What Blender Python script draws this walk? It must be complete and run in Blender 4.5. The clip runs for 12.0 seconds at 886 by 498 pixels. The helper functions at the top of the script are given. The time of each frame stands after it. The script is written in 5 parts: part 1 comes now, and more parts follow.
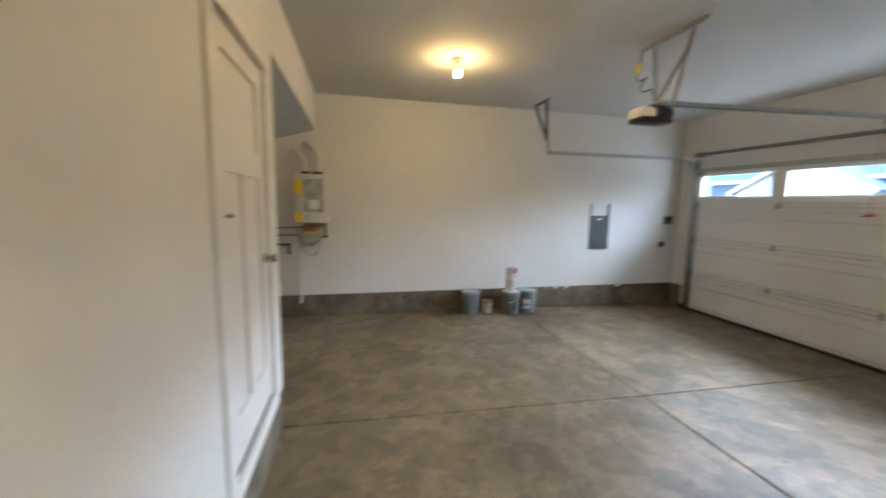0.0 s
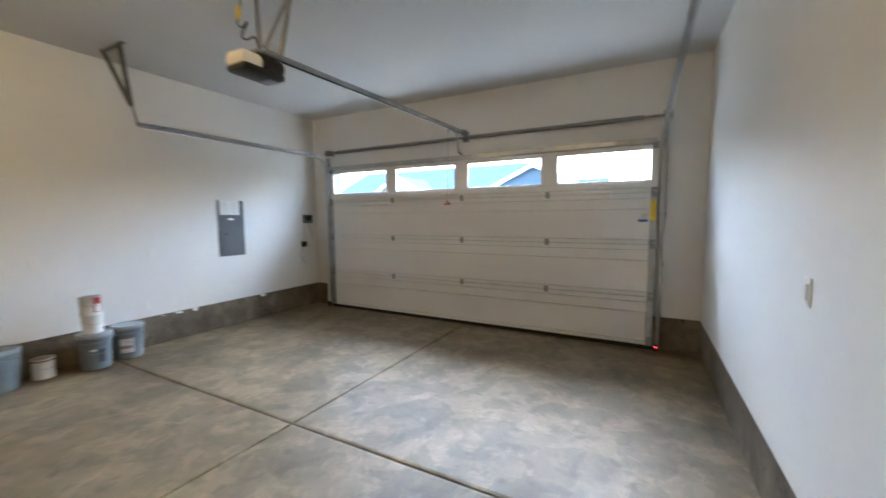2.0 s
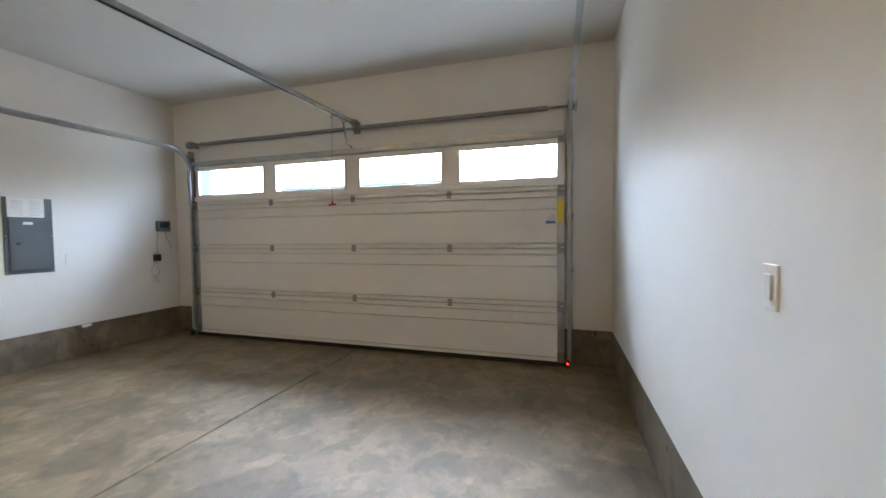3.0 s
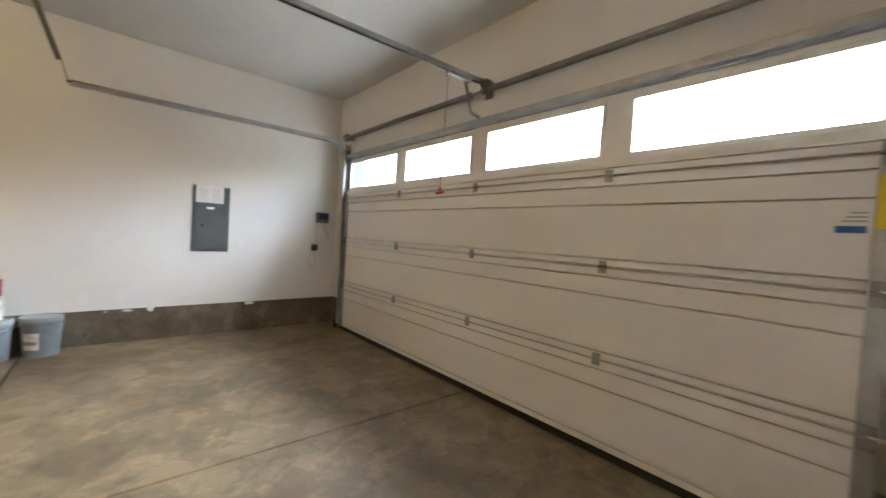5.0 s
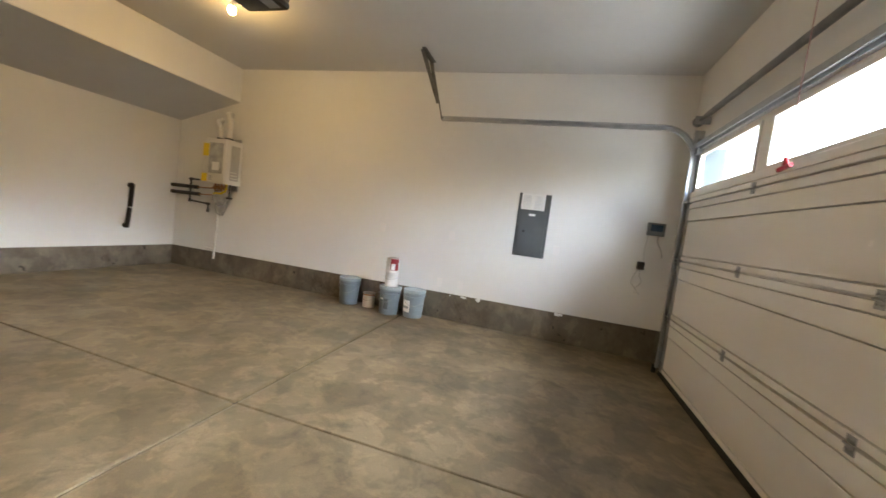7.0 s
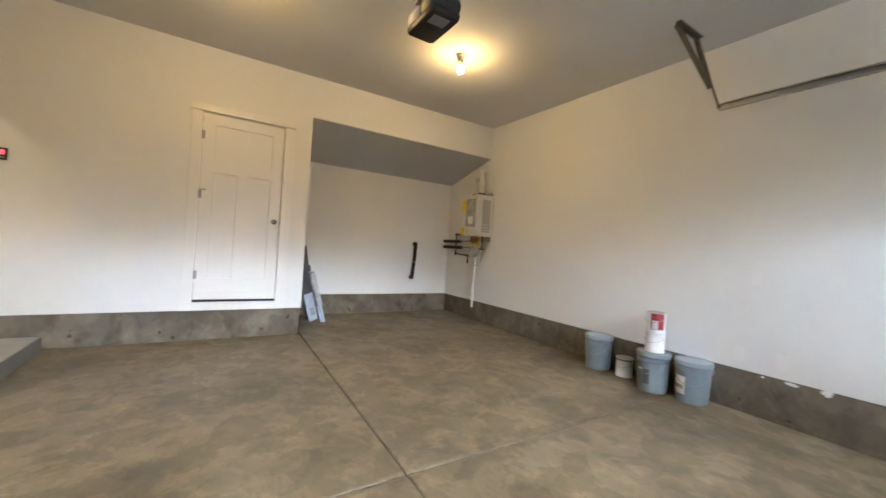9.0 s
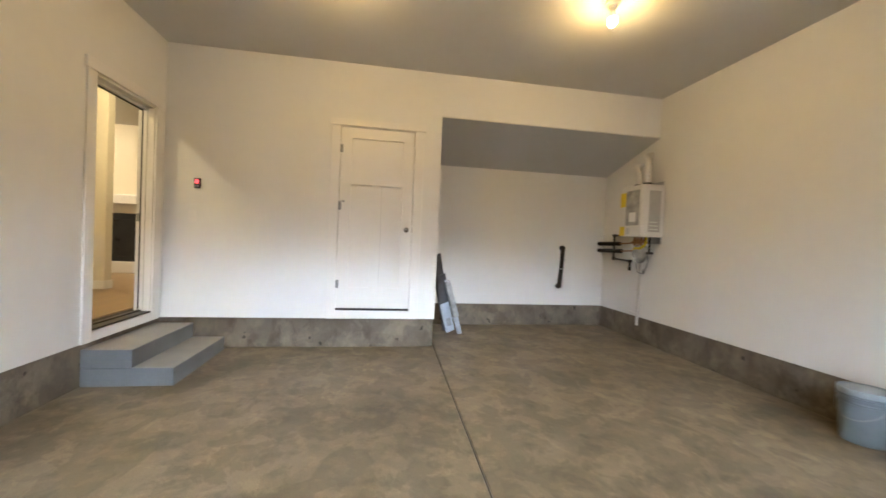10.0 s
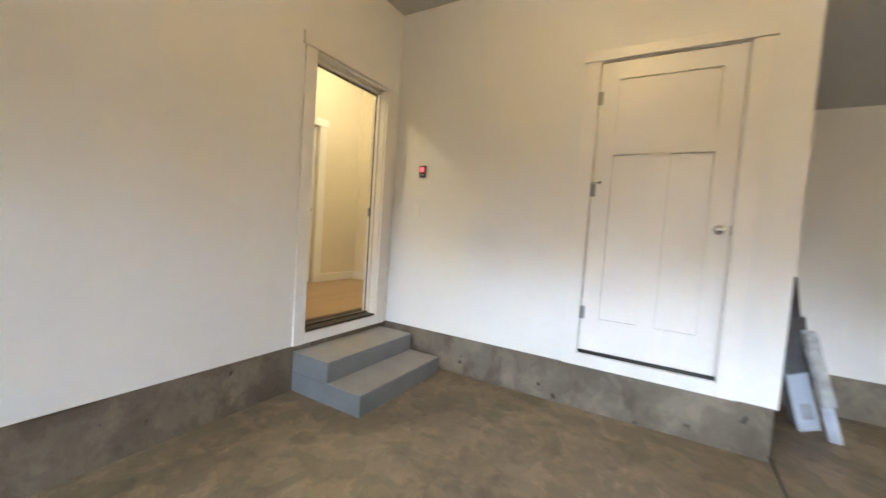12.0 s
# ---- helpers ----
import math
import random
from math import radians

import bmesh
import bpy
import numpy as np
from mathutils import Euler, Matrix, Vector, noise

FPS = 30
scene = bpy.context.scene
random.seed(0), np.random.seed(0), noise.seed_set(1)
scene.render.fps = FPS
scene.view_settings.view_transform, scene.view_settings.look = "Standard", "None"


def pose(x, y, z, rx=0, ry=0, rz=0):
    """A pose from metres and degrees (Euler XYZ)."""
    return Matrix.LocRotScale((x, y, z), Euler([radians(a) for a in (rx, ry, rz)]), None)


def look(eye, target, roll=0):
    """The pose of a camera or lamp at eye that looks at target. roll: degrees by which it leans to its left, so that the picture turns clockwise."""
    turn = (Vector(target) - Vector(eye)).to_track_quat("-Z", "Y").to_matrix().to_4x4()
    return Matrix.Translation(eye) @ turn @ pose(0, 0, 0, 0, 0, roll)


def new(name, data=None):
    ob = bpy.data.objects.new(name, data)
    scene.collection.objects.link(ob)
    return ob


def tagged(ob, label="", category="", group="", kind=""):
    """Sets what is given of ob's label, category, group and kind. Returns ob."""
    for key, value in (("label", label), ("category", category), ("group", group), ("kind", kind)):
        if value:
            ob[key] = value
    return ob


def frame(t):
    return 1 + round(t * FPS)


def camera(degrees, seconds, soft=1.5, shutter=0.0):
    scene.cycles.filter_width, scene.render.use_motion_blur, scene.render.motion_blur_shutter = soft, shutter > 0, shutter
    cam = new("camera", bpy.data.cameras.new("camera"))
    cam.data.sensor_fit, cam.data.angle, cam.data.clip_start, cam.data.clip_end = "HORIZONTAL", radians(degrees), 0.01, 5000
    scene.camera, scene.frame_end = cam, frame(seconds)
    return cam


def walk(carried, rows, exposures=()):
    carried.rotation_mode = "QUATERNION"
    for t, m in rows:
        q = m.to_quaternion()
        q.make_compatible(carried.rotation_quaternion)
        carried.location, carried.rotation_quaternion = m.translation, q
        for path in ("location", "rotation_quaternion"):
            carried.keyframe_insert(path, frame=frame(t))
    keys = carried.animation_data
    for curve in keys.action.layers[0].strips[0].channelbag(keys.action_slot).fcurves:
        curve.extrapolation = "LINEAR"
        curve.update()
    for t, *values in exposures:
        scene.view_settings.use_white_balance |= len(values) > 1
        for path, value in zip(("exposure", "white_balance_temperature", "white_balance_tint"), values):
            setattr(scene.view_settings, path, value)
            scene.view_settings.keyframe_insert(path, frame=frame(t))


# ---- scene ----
cam = camera(99.3, 12.0, shutter=0.4)
PATH = [
    (0, (0.549, 0.046, 1.728), (0.995, 1.98, 1.479), 1.1),
    (0.5, (0.744, 0.263, 1.652), (1.833, 1.94, 1.618), 2.0),
    (1, (0.848, 0.481, 1.637), (2.14, 2.006, 1.582), 2.1),
    (1.5, (1.02, 0.544, 1.557), (2.502, 1.88, 1.42), 0.2),
    (2, (1.283, 0.596, 1.49), (3.045, 1.529, 1.322), -0.4),
    (2.5, (1.68, 0.558, 1.382), (3.568, 1.192, 1.195), -1.4),
    (2.7, (1.857, 0.54, 1.355), (3.772, 1.107, 1.258), -0.6),
    (4.3, (3.253, 0.467, 1.273), (5.05, 1.345, 1.255), 0.9),
    (4.5, (3.39, 0.485, 1.277), (5.103, 1.517, 1.261), 1.7),
    (5, (3.742, 0.515, 1.299), (5.056, 2.022, 1.238), 3.4),
    (5.5, (4.089, 0.614, 1.288), (5.105, 2.332, 1.168), 5.5),
    (6, (4.361, 0.699, 1.281), (4.833, 2.637, 1.132), 5.5),
    (6.5, (4.645, 0.795, 1.288), (4.494, 2.781, 1.108), 6.7),
    (7, (4.845, 0.963, 1.257), (4.307, 2.884, 1.117), 7.2),
    (7.5, (4.968, 1.126, 1.258), (4.11, 2.926, 1.104), 5.3),
    (7.7, (4.979, 1.194, 1.233), (3.929, 2.893, 1.128), 5.0),
    (9.3, (4.738, 2.018, 1.191), (2.943, 2.899, 1.186), 3.2),
    (9.5, (4.637, 2.106, 1.211), (2.773, 2.831, 1.209), 2.8),
    (10, (4.349, 2.248, 1.242), (2.376, 2.575, 1.205), 2.4),
    (10.5, (3.973, 2.338, 1.222), (1.978, 2.469, 1.187), 3.4),
    (11, (3.62, 2.4, 1.249), (1.629, 2.223, 1.188), 3.1),
    (11.5, (3.26, 2.393, 1.274), (1.369, 1.749, 1.173), 2.2),
    (12, (2.854, 2.234, 1.255), (1.125, 1.234, 1.147), 3.9),
]
walk(cam, [(t, look(eye, target, roll)) for t, eye, target, roll in PATH], [
    (0, 4.08, 6000, 10), (1, 4.18, 6000, 10), (1.5, 4.22, 5850, 10), (2.5, 4.04, 5950, 10), (4.5, 4.24, 6750, 13), (5.5, 4.20, 6950, 13),
    (7, 4.22, 7000, 13), (9.5, 4.24, 6350, 12), (10.5, 4.36, 6350, 12), (12, 4.32, 6150, 11)])

# ---- light ----
SUN_ELEVATION, SUN_ANGLE = 47.2, 75.0          # degrees
world = bpy.data.worlds.new("world")
scene.world = world
world.use_nodes = True
wn = world.node_tree
sky = wn.nodes.new("ShaderNodeTexSky")
sky.sky_type, sky.sun_disc = "NISHITA", False
sky.sun_elevation, sky.sun_rotation = radians(SUN_ELEVATION), radians(90)
sky.air_density, sky.dust_density = 1.0, 2.5
wn.links.new(sky.outputs[0], wn.nodes["Background"].inputs[0])
wn.nodes["Background"].inputs[1].default_value = 0.15

# door, in metres: the opening row that lets the daylight in
DOOR_Y0, DOOR_Y1, PANE_Z0, PANE_Z1 = 0.457, 5.337, 1.90, 2.225
PANES = [(0.534, 1.546), (1.76, 2.765), (2.98, 3.975), (4.18, 5.259)]
BULB = 34.0

# bright hazy sky over the street: one very wide, soft sun
sun = new("sun", bpy.data.lights.new("sun", "SUN"))
sun.data.energy, sun.data.angle, sun.data.color = 4.1, radians(SUN_ANGLE), (0.72, 0.87, 1.0)
sun.matrix_world = look((0, 0, 0), (-math.cos(radians(SUN_ELEVATION)), -0.02, -math.sin(radians(SUN_ELEVATION))))

# ---- materials ----


def mat(name, c1, c2=None, scale=3.0, rough=0.6, metal=0.0, bump=0.0, bscale=120.0, fine=0.25, rvar=0.1, emit=0.0, coat=0.0,
        stretch=(1, 1, 1), local=False, spec=0.5):
    """Two-scale noise between two colours, with fine relief."""
    m = bpy.data.materials.new(name)
    m.use_nodes = True
    nt = m.node_tree
    nn, ln = nt.nodes, nt.links
    b = nn["Principled BSDF"]
    b.inputs["Metallic"].default_value = metal
    b.inputs["Roughness"].default_value = rough
    b.inputs["Specular IOR Level"].default_value = spec
    b.inputs["Coat Weight"].default_value = coat
    c2 = c2 or tuple(v * 0.9 for v in c1)
    if local:
        src = nn.new("ShaderNodeTexCoord").outputs["Object"]
    else:
        src = nn.new("ShaderNodeNewGeometry").outputs["Position"]
    mp = nn.new("ShaderNodeMapping")
    mp.inputs["Scale"].default_value = stretch
    ln.new(src, mp.inputs[0])
    big, small = nn.new("ShaderNodeTexNoise"), nn.new("ShaderNodeTexNoise")
    for n, s, d in ((big, scale, 5), (small, scale * 14, 4)):
        n.inputs["Scale"].default_value, n.inputs["Detail"].default_value = s, d
        ln.new(mp.outputs[0], n.inputs["Vector"])
    add = nn.new("ShaderNodeMix")
    add.inputs[0].default_value = fine
    ln.new(big.outputs[0], add.inputs[2]), ln.new(small.outputs[0], add.inputs[3])
    ramp = nn.new("ShaderNodeValToRGB")
    ramp.color_ramp.elements[0].position, ramp.color_ramp.elements[1].position = 0.35, 0.65
    ramp.color_ramp.elements[0].color, ramp.color_ramp.elements[1].color = (*c2, 1), (*c1, 1)
    ln.new(add.outputs[0], ramp.inputs[0])
    ln.new(ramp.outputs[0], b.inputs["Base Color"])
    if rvar:
        mr = nn.new("ShaderNodeMapRange")
        mr.inputs[3].default_value, mr.inputs[4].default_value = rough - rvar, min(1, rough + rvar)
        ln.new(add.outputs[0], mr.inputs[0]), ln.new(mr.outputs[0], b.inputs["Roughness"])
    if bump:
        bn = nn.new("ShaderNodeTexNoise")
        bn.inputs["Scale"].default_value, bn.inputs["Detail"].default_value = bscale, 3
        ln.new(mp.outputs[0], bn.inputs["Vector"])
        bp = nn.new("ShaderNodeBump")
        bp.inputs["Strength"].default_value, bp.inputs["Distance"].default_value = bump, 0.004
        ln.new(bn.outputs[0], bp.inputs["Height"]), ln.new(bp.outputs[0], b.inputs["Normal"])
    if emit:
        b.inputs["Emission Color"].default_value = (*c1, 1)
        b.inputs["Emission Strength"].default_value = emit
    return m


def concrete(name, light, mid, dark, scale, rough, streak=(1, 1, 1), spots=0.0, patches=0.5, edge=0.08, flakes=0.9, stains=(), shift=0.0, grain=1.0):
    """Trowelled or cast concrete: cloudy blotches, sharper stains, fine sand and small pits."""
    m = bpy.data.materials.new(name)
    m.use_nodes = True
    nn, ln = m.node_tree.nodes, m.node_tree.links
    b = nn["Principled BSDF"]
    geo = nn.new("ShaderNodeNewGeometry")
    mp = nn.new("ShaderNodeMapping")
    mp.inputs["Scale"].default_value = streak
    ln.new(geo.outputs["Position"], mp.inputs[0])

    def noise_tex(s, d, w=0.0):
        n = nn.new("ShaderNodeTexNoise")
        n.inputs["Scale"].default_value, n.inputs["Detail"].default_value, n.inputs["Distortion"].default_value = s, d, w
        n.inputs["Roughness"].default_value = 0.6
        ln.new(mp.outputs[0], n.inputs["Vector"])
        return n.outputs[0]

    def ramp(fac, p0, p1, c0, c1):
        r = nn.new("ShaderNodeValToRGB")
        r.color_ramp.elements[0].position, r.color_ramp.elements[1].position = p0, p1
        r.color_ramp.elements[0].color, r.color_ramp.elements[1].color = (*c0, 1), (*c1, 1)
        ln.new(fac, r.inputs[0])
        return r.outputs[0]

    def mix(fac, a, c, kind="MIX"):
        x = nn.new("ShaderNodeMix")
        x.data_type, x.blend_type = "RGBA", kind
        if not isinstance(fac, float):
            ln.new(fac, x.inputs[0])
        else:
            x.inputs[0].default_value = fac
        ln.new(a, x.inputs[6]), ln.new(c, x.inputs[7])
        return x.outputs[2]

    clouds = ramp(noise_tex(scale, 7, 0.2), 0.41 + shift, 0.58 + shift, dark, light)
    wide = ramp(noise_tex(scale * 0.35, 4, 0.0), 0.38, 0.62, mid, light)
    col = mix(0.6, wide, clouds)
    stain = ramp(noise_tex(scale * 2.1 * grain, 9, 0.25), 0.54, 0.68, (1, 1, 1), (0.62, 0.60, 0.57))
    col = mix(0.75, col, stain, "MULTIPLY")
    patch = ramp(noise_tex(scale * 1.1 * grain, 6, 0.5), 0.47, 0.47 + edge, (1, 1, 1), (0.70, 0.685, 0.66))
    col = mix(patches, col, patch, "MULTIPLY")
    smear = ramp(noise_tex(scale * 3.0 * grain, 6, 0.6), 0.52, 0.60, (1, 1, 1), (1.25, 1.23, 1.18))
    col = mix(patches * 0.8, col, smear, "MULTIPLY")
    warp = nn.new("ShaderNodeMix")
    warp.data_type = "RGBA"
    warp.blend_type = "LINEAR_LIGHT"
    warp.inputs[0].default_value = 0.16
    ln.new(mp.outputs[0], warp.inputs[6])
    wob = nn.new("ShaderNodeTexNoise")
    wob.inputs["Scale"].default_value, wob.inputs["Detail"].default_value = scale * 3, 5
    ln.new(mp.outputs[0], wob.inputs["Vector"]), ln.new(wob.outputs["Color"], warp.inputs[7])
    vor = nn.new("ShaderNodeTexVoronoi")
    vor.inputs["Scale"].default_value = scale * 2.2 * grain
    ln.new(warp.outputs[2], vor.inputs["Vector"])
    flake = ramp(vor.outputs["Color"], 0.1, 0.9, (0.83, 0.825, 0.81), (1.12, 1.12, 1.12))
    col = mix(flakes, col, flake, "MULTIPLY")
    sand = ramp(noise_tex(160, 3), 0.3, 0.7, (0.86, 0.86, 0.86), (1.08, 1.08, 1.08))
    col = mix(0.8, col, sand, "MULTIPLY")
    for x, y, r in stains:      # dark scuffs and spills of uneven outline
        away = nn.new("ShaderNodeVectorMath")
        away.operation = "DISTANCE"
        ln.new(warp.outputs[2], away.inputs[0])
        away.inputs[1].default_value = (x, y, 0.0)
        rough_r = nn.new("ShaderNodeMath")
        rough_r.operation = "MULTIPLY_ADD"
        ln.new(noise_tex(7.0, 6, 0.4), rough_r.inputs[0])
        rough_r.inputs[1].default_value = 1.5 * r
        ln.new(away.outputs["Value"], rough_r.inputs[2])
        col = mix(0.8, col, ramp(rough_r.outputs[0], 1.35 * r, 2.0 * r, (0.64, 0.62, 0.60), (1, 1, 1)), "MULTIPLY")
    if spots:
        pit = ramp(noise_tex(9, 2), 0.29, 0.325, (0.25, 0.24, 0.23), (1, 1, 1))
        col = mix(spots, col, pit, "MULTIPLY")
    ln.new(col, b.inputs["Base Color"])
    mr = nn.new("ShaderNodeMapRange")
    mr.inputs[3].default_value, mr.inputs[4].default_value = rough - 0.14, rough + 0.16
    ln.new(noise_tex(scale * 1.4, 5, 0.3), mr.inputs[0]), ln.new(mr.outputs[0], b.inputs["Roughness"])
    bp = nn.new("ShaderNodeBump")
    bp.inputs["Strength"].default_value, bp.inputs["Distance"].default_value = 0.25, 0.003
    ln.new(noise_tex(70, 6), bp.inputs["Height"]), ln.new(bp.outputs[0], b.inputs["Normal"])
    return m


def glow(name, colour, strength):
    m = bpy.data.materials.new(name)
    m.use_nodes = True
    b = m.node_tree.nodes["Principled BSDF"]
    b.inputs["Base Color"].default_value = (*colour, 1)
    b.inputs["Emission Color"].default_value, b.inputs["Emission Strength"].default_value = (*colour, 1), strength
    return m


def glass(name, tint=(1, 1, 1), rough=0.0):
    m = bpy.data.materials.new(name)
    m.use_nodes = True
    b = m.node_tree.nodes["Principled BSDF"]
    b.inputs["Base Color"].default_value = (*tint, 1)
    b.inputs["Transmission Weight"].default_value, b.inputs["Roughness"].default_value = 1.0, rough
    b.inputs["IOR"].default_value = 1.05
    return m


M = {}
M["paint"] = mat("wall_paint", (0.735, 0.73, 0.71), (0.70, 0.695, 0.675), 0.9, 0.62, bump=0.12, bscale=150, rvar=0.06, spec=0.3)
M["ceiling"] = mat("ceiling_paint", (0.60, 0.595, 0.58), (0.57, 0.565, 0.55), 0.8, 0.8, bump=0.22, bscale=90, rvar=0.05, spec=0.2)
M["trim"] = mat("trim_paint", (0.755, 0.74, 0.715), (0.72, 0.705, 0.68), 2.0, 0.34, bump=0.03, bscale=60, rvar=0.06)
M["floor"] = concrete("floor_concrete", (0.232, 0.178, 0.110), (0.199, 0.151, 0.091), (0.106, 0.079, 0.046), 1.5, 0.46, patches=0.80, edge=0.05, flakes=0.6, shift=-0.04, grain=1.9,
                      stains=((3.38, 4.86, 0.30), (3.74, 5.12, 0.36), (3.10, 5.30, 0.34), (3.67, 3.25, 0.26), (2.49, 3.38, 0.13), (2.62, 3.62, 0.10), (4.30, 0.36, 0.22), (3.62, 0.80, 0.13), (4.05, 3.9, 0.30), (2.0, 5.45, 0.35)))
M["curb"] = concrete("cast_concrete", (0.200, 0.165, 0.122), (0.163, 0.133, 0.096), (0.114, 0.091, 0.065), 2.0, 0.75, (1, 1, 0.75), 0.9, 0.75, 0.05, 0.5, grain=1.3)
M["joint"] = mat("joint_shadow_dirt", (0.075, 0.06, 0.045), (0.05, 0.04, 0.03), 20, 0.9)
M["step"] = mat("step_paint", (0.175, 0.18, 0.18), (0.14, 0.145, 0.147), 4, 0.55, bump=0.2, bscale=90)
# treads are paler and tanner than the step sides
M["steptop"] = mat("step_tread_pale", (0.29, 0.27, 0.235), (0.225, 0.215, 0.195), 5, 0.6, bump=0.2, bscale=90)
M["door"] = mat("garage_door_enamel", (0.78, 0.765, 0.74), (0.745, 0.73, 0.705), 2.5, 0.42, bump=0.15, bscale=55, stretch=(1, 0.15, 1))
M["galv"] = mat("galvanised_steel", (0.50, 0.51, 0.52), (0.36, 0.37, 0.385), 9, 0.36, metal=0.9, fine=0.4)
M["dullsteel"] = mat("dull_steel", (0.33, 0.335, 0.34), (0.23, 0.235, 0.24), 9, 0.45, metal=0.85, fine=0.4)
M["hinge"] = mat("zinc_hinge", (0.41, 0.42, 0.44), (0.28, 0.29, 0.31), 9, 0.42, metal=0.9, fine=0.4)
M["black"] = mat("black_plastic", (0.016, 0.016, 0.017), (0.010, 0.010, 0.011), 8, 0.4)
M["rubber"] = mat("black_rubber", (0.020, 0.019, 0.018), (0.012, 0.012, 0.011), 8, 0.75)
M["foam"] = mat("black_pipe_foam", (0.018, 0.017, 0.017), (0.010, 0.010, 0.010), 14, 0.85, bump=0.4, bscale=70)
M["panel"] = mat("panel_grey_enamel", (0.085, 0.095, 0.10), (0.07, 0.08, 0.085), 6, 0.42)
M["paper"] = mat("white_paper", (0.78, 0.78, 0.77), (0.72, 0.72, 0.72), 10, 0.7)
M["print"] = mat("grey_print", (0.32, 0.33, 0.35), (0.26, 0.27, 0.29), 20, 0.7)
M["blue"] = mat("blue_label", (0.03, 0.12, 0.42), (0.025, 0.10, 0.36), 20, 0.5)
M["yellow"] = mat("yellow_label", (0.78, 0.60, 0.03), (0.70, 0.52, 0.03), 20, 0.55)
M["red"] = mat("red_label", (0.30, 0.015, 0.02), (0.24, 0.012, 0.016), 20, 0.45)
M["red_plastic"] = mat("red_plastic", (0.42, 0.02, 0.03), (0.34, 0.016, 0.024), 20, 0.4)
M["cord"] = mat("red_and_white_cord", (0.30, 0.16, 0.15), (0.22, 0.09, 0.09), 40, 0.8)
M["angle"] = mat("perforated_angle_steel", (0.20, 0.195, 0.185), (0.13, 0.127, 0.12), 12, 0.5, metal=0.75, fine=0.4)
M["bucket"] = mat("grey_bucket_plastic", (0.185, 0.222, 0.243), (0.158, 0.190, 0.210), 6, 0.42, bump=0.04, bscale=40)
M["lid"] = mat("pale_lid_plastic", (0.29, 0.327, 0.345), (0.245, 0.28, 0.298), 6, 0.42)
M["can"] = mat("paint_can_white", (0.72, 0.71, 0.69), (0.64, 0.63, 0.61), 12, 0.4)
M["tin"] = mat("tin_plate", (0.42, 0.41, 0.39), (0.28, 0.26, 0.24), 16, 0.35, metal=0.8)
M["heater"] = mat("heater_enamel", (0.66, 0.655, 0.635), (0.62, 0.615, 0.595), 4, 0.38, bump=0.05, bscale=40)
M["grille"] = mat("grey_grille", (0.42, 0.415, 0.40), (0.37, 0.365, 0.35), 10, 0.5)
M["pvc"] = mat("white_pvc", (0.69, 0.68, 0.65), (0.63, 0.62, 0.59), 8, 0.35)
M["copper"] = mat("copper_and_brass", (0.42, 0.22, 0.10), (0.30, 0.15, 0.07), 20, 0.4, metal=0.8)
M["wrap"] = mat("clear_plastic_wrap", (0.50, 0.505, 0.51), (0.30, 0.305, 0.31), 11, 0.25, bump=0.8, bscale=22)
M["carton"] = mat("printed_white_carton", (0.44, 0.48, 0.55), (0.36, 0.40, 0.47), 9, 0.5)
M["darksheet"] = mat("dark_grey_sheet", (0.10, 0.10, 0.10), (0.06, 0.06, 0.062), 7, 0.45, bump=0.5, bscale=18)
M["beige"] = mat("hall_wall_paint", (0.66, 0.61, 0.50), (0.63, 0.58, 0.47), 1.2, 0.6, bump=0.1, bscale=150, rvar=0.05)
M["wood"] = mat("hall_wood_floor", (0.40, 0.285, 0.17), (0.30, 0.205, 0.12), 2.0, 0.35, stretch=(0.25, 3, 1))
M["threshold"] = mat("bronze_threshold", (0.045, 0.035, 0.028), (0.03, 0.024, 0.02), 15, 0.4, metal=0.5)
M["chrome"] = mat("satin_nickel", (0.46, 0.45, 0.44), (0.38, 0.37, 0.36), 20, 0.2, metal=1.0)
M["fire"] = mat("fireplace_black", (0.02, 0.022, 0.025), (0.013, 0.014, 0.016), 6, 0.3)
M["shingle"] = mat("roof_shingle", (0.055, 0.075, 0.100), (0.045, 0.062, 0.085), 1.4, 0.9, fine=0.5, spec=0.0)
M["siding"] = mat("blue_grey_siding", (0.085, 0.125, 0.17), (0.075, 0.112, 0.155), 0.6, 0.7)
M["stucco"] = mat("pale_siding", (0.40, 0.40, 0.39), (0.36, 0.36, 0.35), 0.6, 0.75)
M["fascia"] = mat("white_fascia", (0.82, 0.82, 0.82), (0.78, 0.78, 0.78), 1.0, 0.6)
M["asphalt"] = mat("road_asphalt", (0.055, 0.055, 0.056), (0.04, 0.04, 0.041), 0.5, 0.9)
M["drive"] = mat("driveway_concrete", (0.42, 0.41, 0.39), (0.36, 0.35, 0.33), 0.7, 0.85)
M["earth"] = mat("dry_ground", (0.20, 0.18, 0.13), (0.13, 0.13, 0.08), 0.3, 0.95)
M["bulb"] = glow("warm_bulb", (1.0, 0.66, 0.25), BULB)
M["opal"] = mat("opal_lens", (0.74, 0.70, 0.64), (0.70, 0.66, 0.60), 6, 0.35)
M["led"] = glow("red_led", (1.0, 0.03, 0.03), 0.45)
M["keypad"] = glow("red_keypad_light", (1.0, 0.10, 0.13), 0.08)
M["pane"] = glass("window_glass")
M["screen"] = mat("dark_blue_display", (0.012, 0.035, 0.07), (0.01, 0.028, 0.055), 20, 0.2)

# ---- mesh helpers ----


